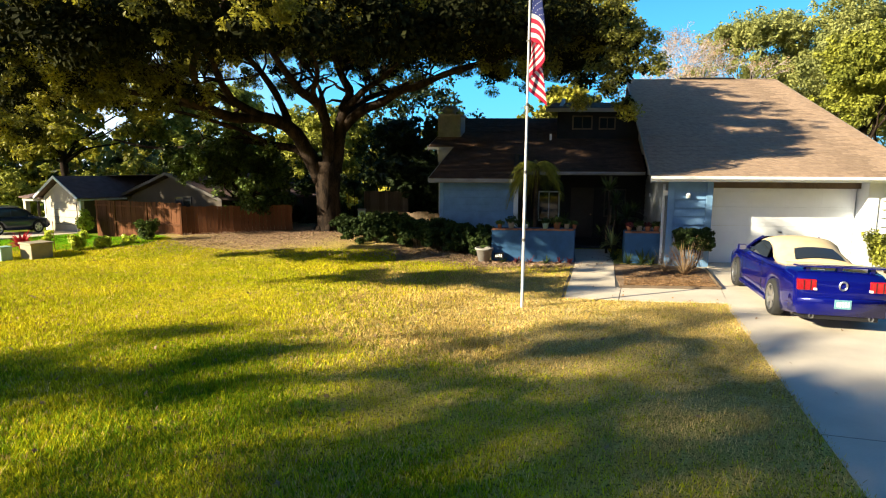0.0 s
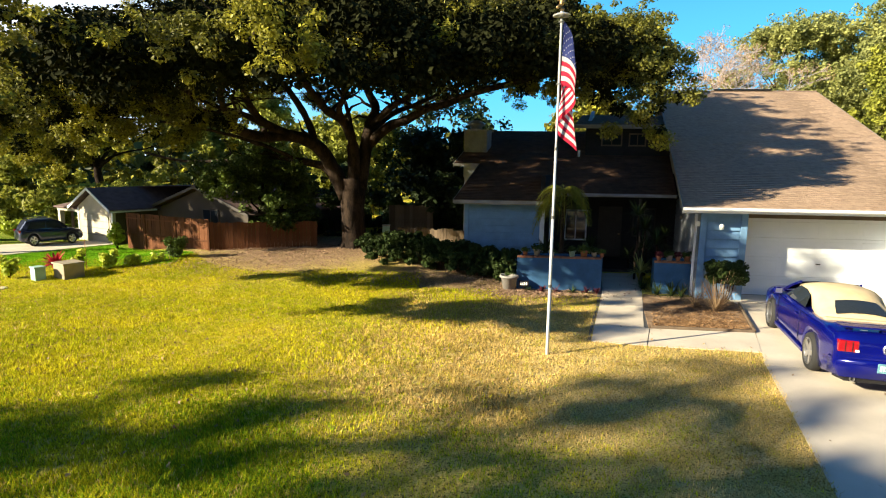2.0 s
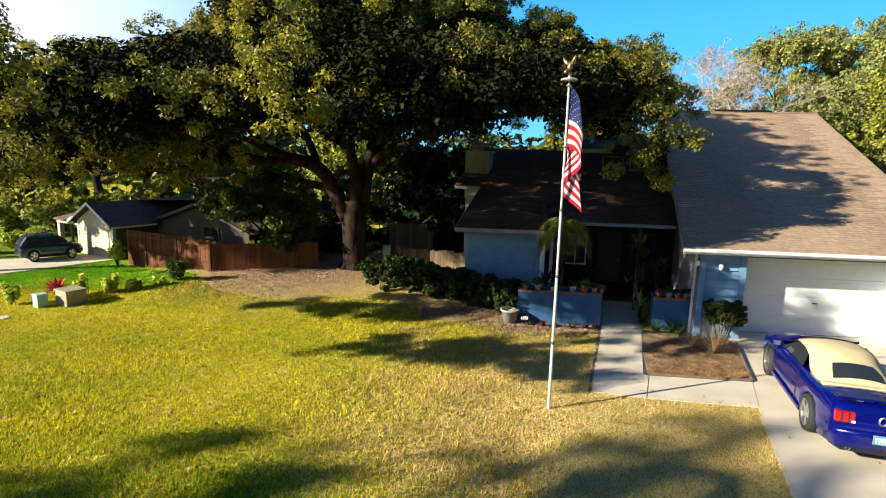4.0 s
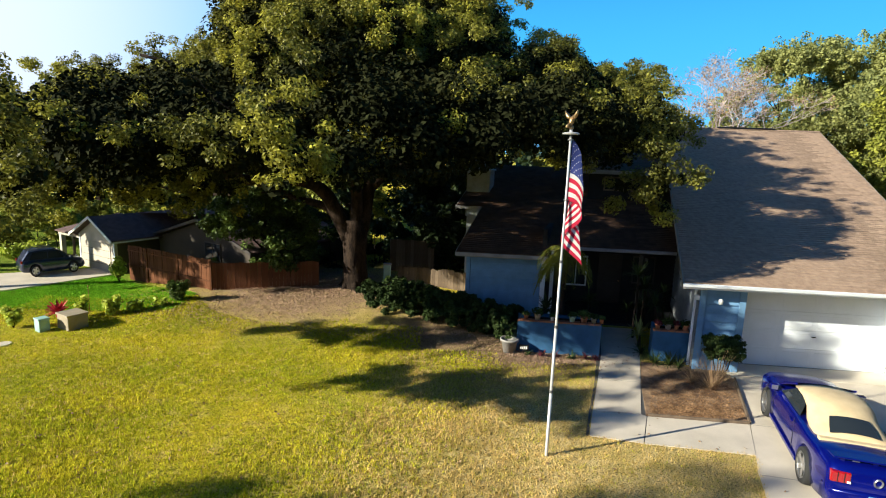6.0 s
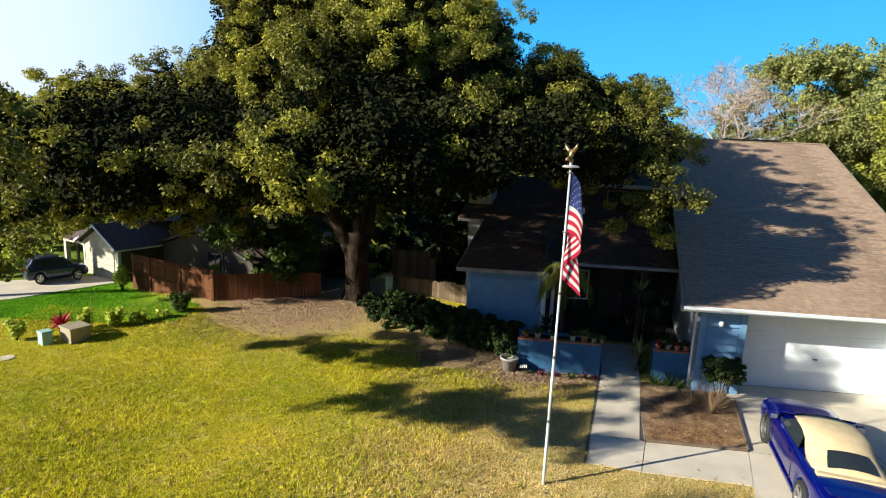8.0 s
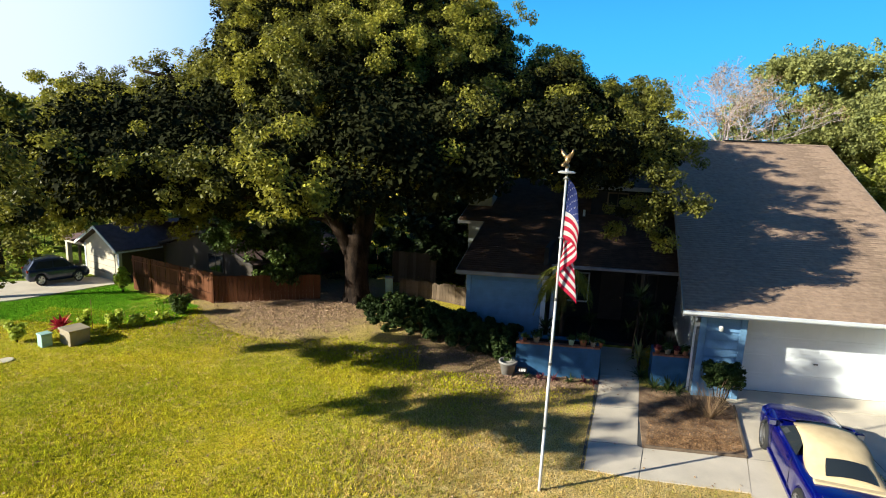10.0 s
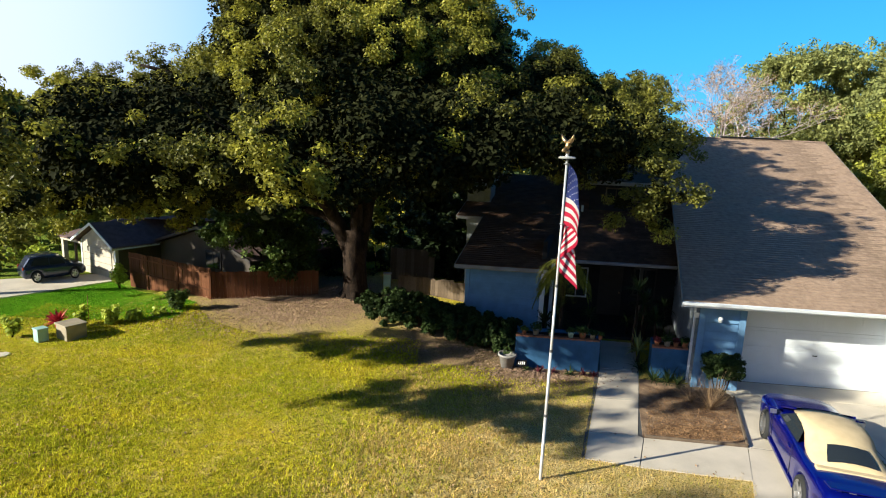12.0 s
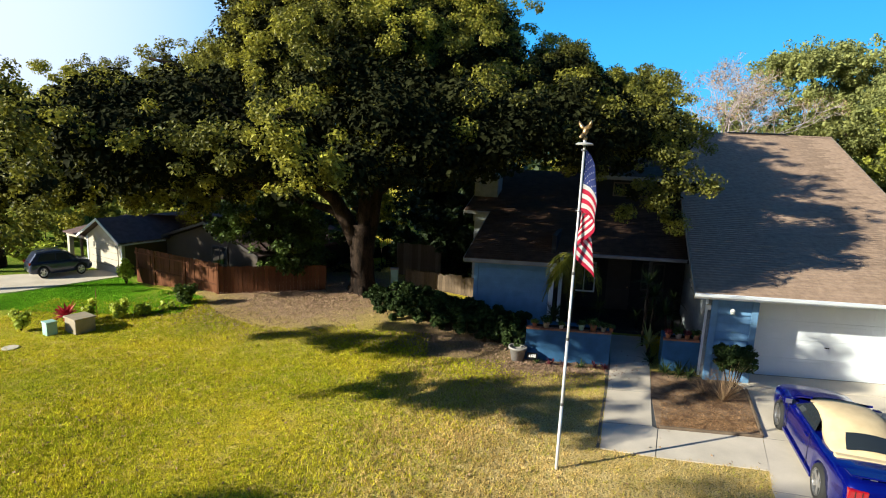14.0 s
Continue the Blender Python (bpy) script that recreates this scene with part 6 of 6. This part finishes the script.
def hedge(name, label, path, depth, height, count, seed):
    """A clipped but uneven hedge along a path of (x, y)."""
    rnd, rng = random.Random(seed), np.random.default_rng(seed)
    h = thing(name, label, "hedge")
    cs, rs = [], []
    bm = bmesh.new()
    for (x0, y0), (x1, y1) in zip(path, path[1:]):
        d = Vector((x1 - x0, y1 - y0))
        nrm = Vector((-d.y, d.x)).normalized()
        for i in range(int(d.length * 80)):
            t, w = rnd.random(), rnd.uniform(-0.5, 0.5) * depth
            x, y = x0 + d.x * t + nrm.x * w, y0 + d.y * t + nrm.y * w
            top = height * (1 - 0.35 * (2 * w / depth) ** 2) * rnd.uniform(0.85, 1.12)
            z = gz(x, y)
            cs.append((x, y, z + top * rnd.random() ** 0.5))
            rs.append(rnd.uniform(0.10, 0.17))
            if i % 11 == 0:
                tube([(x, y, z - 0.05), (x + rnd.uniform(-0.15, 0.15), y + rnd.uniform(-0.15, 0.15), z + top * 0.8)], [0.012, 0.005], 4, bm)
    tagged(part("stems", bm, "bark", h), kind="stuff")
    part("foliage", leaf_mesh("foliage", cs, rs, count, 0.066, rng, flat=0.5), "hedge", h)


hedge("hedge", "low dark-green leafy hedge in front of the house", [(-3.0, 19.6), (-1.2, 18.4), (0.8, 17.5), (2.0, 17.0)], 2.0, 0.92, 46000, 70)


def clipped(at, turn, w, d, z0, z1, count, seed):
    """A shrub clipped to a block on a few bare stems."""
    rnd, rng = random.Random(seed), np.random.default_rng(seed)
    c = thing("clipped_shrub", "square-clipped dark green shrub at the garage corner", "shrub", at, turn)
    cs = [(rnd.uniform(-0.5, 0.5) * w, rnd.uniform(-0.5, 0.5) * d, rnd.uniform(z0, z1)) for i in range(260)]
    for i in range(7):
        x, y = rnd.uniform(-0.3, 0.3) * w, rnd.uniform(-0.3, 0.3) * d
        part("stem", tube([(x * 0.3, y * 0.3, -0.05), (x * 0.7, y, z0 * 0.6), (x, y, z1 * 0.8)], [0.02, 0.015, 0.008], 6), "bark", c)
    part("foliage", leaf_mesh("foliage", cs, np.full(len(cs), 0.09), count, 0.04, rng, flat=0.4), "hedge", c)


clipped(tuple(at_house(0.98, -0.45)), -4.0, 0.95, 0.7, 0.62, 1.14, 11000, 71)
shrub("shrub", "sunlit green shrub at the garage side", tuple(at_house(6.25, -0.75)), 1.25, 1.1, "leaf_olive", 5200, 0.05, 72, stems=14)


def spiky(name, label, at, leaves, length, mat, seed, width=0.03, upright=0.6, stem=0.0, droop=0.5, category="plant"):
    """A plant of long arching strap leaves from one crown, on a stem or on the ground."""
    rnd = random.Random(seed)
    p = thing(name, label, category, at)
    if stem:
        part("stem", tube(branch_points((0, 0, -0.1), (0.03, 0.02, stem), 0, rnd, 5, 0.03), [0.05, 0.045, 0.04, 0.04, 0.038, 0.03], 8, wobble=0.1), "bark", p, smooth=True)
    bm = bmesh.new()
    for i in range(leaves):
        t = rnd.uniform(0, 2 * math.pi)
        l = length * rnd.uniform(0.65, 1.1)
        up = rnd.uniform(upright * 0.4, 1.0)
        c, s = math.cos(t), math.sin(t)
        last = None
        for j in range(5):
            f = j / 4
            r = l * f * (1 - 0.55 * up)
            z = stem + l * (f * up - droop * f * f * (1.2 - up))
            w = width * (1 - f) ** 0.6 * (0.6 + f)
            a = bm.verts.new((c * r - s * w, s * r + c * w, z))
            b = bm.verts.new((c * r + s * w, s * r - c * w, z + w * 0.2))
            if last:
                bm.faces.new((last[0], last[1], b, a))
            last = (a, b)
    part("leaves", bm, mat, p)
    return p


spiky("red_cordyline", "bright red-leaved cordyline beside the utility box", (-12.92, 16.3, 0.0), 90, 0.62, "red_leaf", 62, 0.045, 0.75, stem=0.30, droop=0.5)
spiky("dry_grass_clump", "dry straw-coloured ornamental grass in the mulch bed", (6.95, 13.15, 0.02), 230, 1.15, "dry", 80, 0.005, 1.0, droop=0.25)
spiky("dry_grass_clump", "small dry grass clump in the mulch bed", (6.62, 13.6, 0.02), 110, 0.8, "dry", 81, 0.005, 1.0, droop=0.3)
for k, (u, v, n, l) in enumerate(((-0.75, 0.2, 60, 0.55), (-0.35, 0.15, 70, 0.6), (-0.1, 0.0, 50, 0.5), (-1.15, 1.0, 60, 0.6))):
    spiky("strap_plant", "dark green strap-leaved plant at the planter", tuple(at_house(u, v, 0.02)), n, l, "hedge", 82 + k, 0.016, 0.6)


def palm(at, stem, length, fronds, seed):
    """A small feather palm: arching fronds that droop at their tips, each with two rows of leaflets."""
    rnd = random.Random(seed)
    p = thing("palm", "small pindo palm with drooping yellow-green fronds", "palm", at)
    part("stem", tube(branch_points((0, 0, -0.1), (0.04, 0.03, stem), 0, rnd, 6, 0.03), [0.09, 0.08, 0.075, 0.07, 0.075, 0.08, 0.06], 10, wobble=0.12), "bark", p, smooth=True)
    for k in range(fronds):
        a, l, up = 2 * math.pi * k / fronds + rnd.uniform(-0.2, 0.2), length * rnd.uniform(0.8, 1.15), rnd.uniform(-0.15, 0.6)
        out, side = Vector((math.cos(a), math.sin(a), 0)), Vector((-math.sin(a), math.cos(a), 0))
        rib = [Vector((0, 0, stem)) + out * l * (0.9 * f - 0.22 * f * f) + Vector((0, 0, l * (up * 1.3 * f - (0.95 + 0.6 * up) * f * f))) for f in (i / 8 for i in range(9))]
        bm = tube(rib, [0.012 * (1 - 0.8 * i / 8) for i in range(9)], 4)
        for i in range(34):
            f = 0.12 + 0.88 * i / 34
            q = f * 8
            b = rib[int(q)].lerp(rib[min(8, int(q) + 1)], q - int(q))
            for sd in (-1, 1):
                w = 0.34 * l * math.sin(math.pi * (0.15 + 0.8 * f)) * rnd.uniform(0.8, 1.1)
                tip = b + side * sd * w * 0.75 + out * w * 0.35 + Vector((0, 0, -w * rnd.uniform(0.3, 0.7)))
                mid = b.lerp(tip, 0.5) + Vector((0, 0, 0.02))
                o = out * 0.011
                v = [bm.verts.new(c) for c in (b - o, b + o, mid + o, mid - o, tip)]
                bm.faces.new((v[0], v[1], v[2], v[3]))
                bm.faces.new((v[3], v[2], v[4]))
        part("frond", bm, "leaf_olive", p)


palm(tuple(at_house(-3.75, 1.9, 0.05)), 2.95, 1.30, 24, 90)
spiky("dracaena", "tall thin spiky plant beside the entry walk", tuple(at_house(-1.35, 2.6, 0.05)), 60, 0.7, "leaf_dark", 91, 0.025, 0.5, stem=2.1, droop=0.5)
spiky("dracaena", "spiky green plant beside the entry walk", tuple(at_house(-1.2, 1.7, 0.05)), 60, 0.75, "leaf_light", 92, 0.028, 0.55, stem=0.35, droop=0.5)
for k, (u, v, n, l, st) in enumerate(((-1.0, 3.4, 60, 0.6, 0.9), (-0.5, 2.6, 60, 0.6, 0.4), (-0.35, 3.8, 50, 0.6, 1.3), (-1.55, 4.3, 50, 0.5, 0.5), (-3.9, 3.2, 60, 0.7, 0.7), (-3.2, 2.6, 50, 0.6, 0.3), (-0.3, 1.9, 70, 0.7, 0.5), (-0.75, 2.2, 70, 0.8, 1.2), (-1.1, 2.9, 70, 0.7, 1.6), (-4.3, 2.4, 70, 0.7, 0.8), (-2.9, 3.4, 60, 0.6, 0.9))):
    spiky("porch_plant", "leafy potted plant in the shade of the porch", tuple(at_house(u, v, 0.05)), n, l, "leaf_dark", 130 + k, 0.03, 0.5, stem=st, droop=0.6)
for k, (u, v) in enumerate(((-4.5, 0.2), (-4.1, 0.15), (-3.7, 0.22), (-3.2, 0.16), (-2.8, 0.2), (-2.5, 0.15))):
    tagged(spiky("bromeliad", "low dark-red bromeliad at the foot of the planter", tuple(at_house(u, v, 0.02)), 34, 0.3, "wine" if k % 3 else "hedge", 100 + k, 0.02, 0.5), group="low plants before the planter")

pot_colours = ("terracotta", "pot_grey", "lamp_white", "box_green", "terracotta", "pot_grey", "terracotta")


def potted(u, v, z, r, h, mat, leaf, seed):
    p = thing("flower_pot", "potted plant standing on the planter ledge", "pot", tuple(at_house(u, v, z)), group="pots on the planters")
    part("pot", lathe([(0, 0), (r * 0.7, 0), (r * 0.95, h * 0.85), (r * 1.08, h * 0.86), (r * 1.08, h), (r * 0.9, h), (r * 0.85, h * 0.85), (0, h * 0.82)], 18), mat, p, smooth=True)
    rng = np.random.default_rng(seed)
    part("plant", leaf_mesh("plant", [(0, 0, h * 1.3), (r * 0.5, 0, h * 1.15), (-r * 0.5, r * 0.3, h * 1.2)], [r * 1.5, r * 1.3, r * 1.3], 150, r * 0.5, rng), leaf, p)


for k, (u, z, r, h) in enumerate(((-4.7, 1.035, 0.08, 0.14), (-4.35, 1.035, 0.11, 0.2), (-3.9, 1.035, 0.07, 0.12), (-3.3, 1.035, 0.1, 0.18), (-2.95, 1.035, 0.12, 0.2), (-2.65, 1.035, 0.09, 0.16), (-2.42, 1.035, 0.07, 0.14))):
    potted(u, 0.6, z, r, h, pot_colours[k % 7], "hedge" if k % 2 else "laurel", 110 + k)
for k, (u, z, r, h) in enumerate(((-0.75, 0.985, 0.08, 0.14), (-0.45, 0.985, 0.1, 0.17), (-0.2, 0.985, 0.08, 0.15), (0.06, 0.985, 0.1, 0.16))):
    potted(u, 0.62, z, r, h, pot_colours[(k + 4) % 7], "wine" if k % 2 == 0 else "hedge", 120 + k)
big = thing("garden_pot", "large grey garden pot with a small plant", "pot", (1.75, 15.35, gz(1.75, 15.35)))
part("pot", lathe([(0, -0.02), (0.17, -0.02), (0.25, 0.36), (0.29, 0.37), (0.29, 0.43), (0.24, 0.43), (0.22, 0.36), (0, 0.35)], 22), "pot_grey", big, smooth=True)
part("plant", leaf_mesh("plant", [(0, 0, 0.55), (0.05, 0, 0.8)], [0.16, 0.12], 90, 0.07, np.random.default_rng(4)), "hedge", big)
sg = thing("address_sign", "small black sign with plain pale bars", "sign", (2.18, 15.22, gz(2.1, 15.2)), -8)
part("board", box(-0.15, 0.15, -0.015, 0.015, 0.12, 0.30, 0.006), "black", sg)
part("stake", box(-0.012, 0.012, -0.01, 0.01, -0.1, 0.12), "black", sg)
for i in range(4):
    part("bar", box(-0.10 + i * 0.055, -0.065 + i * 0.055, -0.02, -0.014, 0.165, 0.26), "lamp_white", sg)

# ---- grass and fallen leaves ----
def dry_share(x, y):
    d = np.hypot(x - 4.6, y - 9.2)
    n = np.array([noise.noise((a * 0.45, b * 0.45, 3.0)) for a, b in zip(x, y)])
    return np.clip(1 - (d - 3.6 + n * 3.8) / 4.8, 0.10, 0.92)


def off_paving(x, y):
    """True on the lawn: clear of drive, walk, bed, litter and house."""
    edge = np.interp(y, [-13.0, 0.8, 9.2, 11.3, 14.6], [-2.0, 3.1, 6.1, 7.02, 8.02])
    ok = x < edge + 0.03
    walk_left = np.interp(y, [10.3, 11.6, 15.6, 18.3], [3.02, 3.38, 4.62, 5.26])
    front = np.interp(x, [3.06, 4.17, 6.42], [10.42, 10.2, 9.92])
    ok &= ~((y > front + 0.03) & (x > walk_left + 0.03) & (y > 9.9))
    ok &= np.hypot(x + 5.8, y - 21.0) > 4.2
    ok &= ~((y > 15.2) & (x > -1.0)) & ~((y > 14.55) & (x > 1.4)) & ~((y > 17.0) & (x > -3.6))
    return ok


def grass(name, label, mat, n, seed, want_dry, x0=-15.5, x1=7.0, y0=1.6, y1=19.2, near=1.45, patchy=False):
    rng = np.random.default_rng(seed)
    # denser towards the south of the lawn, where the eye is near
    y = y0 + (y1 - y0) * rng.random(n) ** near
    x = x0 + (x1 - x0) * rng.random(n)
    x, y = x[off_paving(x, y)], y[off_paving(x, y)]
    if y1 > 20:
        out = np.interp(x, [-40, -19.6, -17.4, -15.1, -14.0, -9.1], [3, 18.0, 19.6, 22.8, 21.9, 19.0])
        x, y = x[y < out], y[y < out]
    s = dry_share(x, y)
    k = rng.random(len(x)) < (s if want_dry else 1 - s)
    if patchy:                                     # fades out at its bounds and between the patches
        edge = np.minimum(np.minimum(x - x0, x1 - x), (y1 - y) * 1.3) / 3.5
        blot = np.array([noise.noise((a * 0.55, b * 0.55, 9.0)) for a, b in zip(x, y)])
        k &= rng.random(len(x)) < np.clip(edge, 0, 1) * np.clip(0.45 + blot * 1.6, 0, 1)
    x, y = x[k], y[k]
    z = np.array([gz(a, b) for a, b in zip(x, y)]) - 0.03
    m = len(x)
    verts, tris = [], []
    for j in range(3):
        t = rng.random(m) * 2 * math.pi
        h = rng.uniform(0.04, 0.085, m)
        lean = rng.uniform(0.2, 1.0, m) * h
        w = rng.uniform(0.005, 0.012, m)
        ox, oy = rng.normal(0, 0.02, m), rng.normal(0, 0.02, m)
        p0 = np.stack([x + ox - np.sin(t) * w, y + oy + np.cos(t) * w, z], 1)
        p1 = np.stack([x + ox + np.sin(t) * w, y + oy - np.cos(t) * w, z], 1)
        p2 = np.stack([x + ox + np.cos(t) * lean, y + oy + np.sin(t) * lean, z + h], 1)
        verts.append(np.stack([p0, p1, p2], 1).reshape(-1, 3))
        tris.append(np.arange(m * 3).reshape(-1, 3) + j * m * 3)
    ob = part(name, raw_mesh(name, np.concatenate(verts), np.concatenate(tris)), mat)
    tagged(ob, label, "grass", kind="stuff")


grass("lawn_grass", "short green lawn grass", "blade", 220000, 200, False)
grass("dry_grass", "dry straw-coloured lawn grass", "blade_dry", 240000, 201, True)
grass("green_grass", "patches of deeper green lawn grass", "blade_mid", 130000, 203, False, -14.0, 3.0, -2.0, 8.5, 1.0, True)
grass("lawn_grass", "short green lawn grass", "blade", 80000, 204, False, -12.0, 4.0, -7.0, 1.6, 1.0)
grass("neighbour_grass", "vivid green grass of the neighbour lawn", "blade_green", 70000, 202, False, -24.0, -9.8, 17.6, 23.0, 1.0)


def fallen(name, label, mat, spots, size, seed, flat=2.0):
    rng = np.random.default_rng(seed)
    pts = []
    for x, y, sx, sy, n in spots:
        q = rng.normal(size=(n, 2)) * (sx, sy) + (x, y)
        pts += [(a, b, gz(a, b) + 0.02) for a, b in q if x < 4 or (b > 11.52 and 4.75 + 0.33 * (b - 11.5) < a < 6.95 + 0.352 * (b - 11.3) and b < 14.5)]
    n = len(pts)
    me = leaf_mesh(name, pts, np.full(n, 0.012), n, size, rng, flat=flat, droop=0.0)
    tagged(part(name, me, mat), label, "fallen leaves", kind="stuff")


fallen("fallen_leaves", "brown fallen leaves and straw under the trees", "needle", ((-6.0, 20.5, 1.9, 1.3, 9000), (-7.5, 17.8, 2.0, 0.8, 2500), (0.0, 16.3, 1.8, 0.5, 2500), (2.4, 14.9, 0.9, 0.4, 3500), ), 0.036, 210)
fallen("bed_litter", "brown straw and leaf litter on the mulch bed", "bed_straw", ((6.2, 12.8, 1.0, 0.9, 9000), (5.9, 11.8, 1.0, 0.25, 7000)), 0.028, 212)
fallen("stray_leaves", "pale stray leaves on the lawn", "dry", ((-3.0, 8.0, 5.0, 3.5, 500), (-8.0, 12.0, 3.0, 3.0, 120)), 0.04, 211, 1.0)
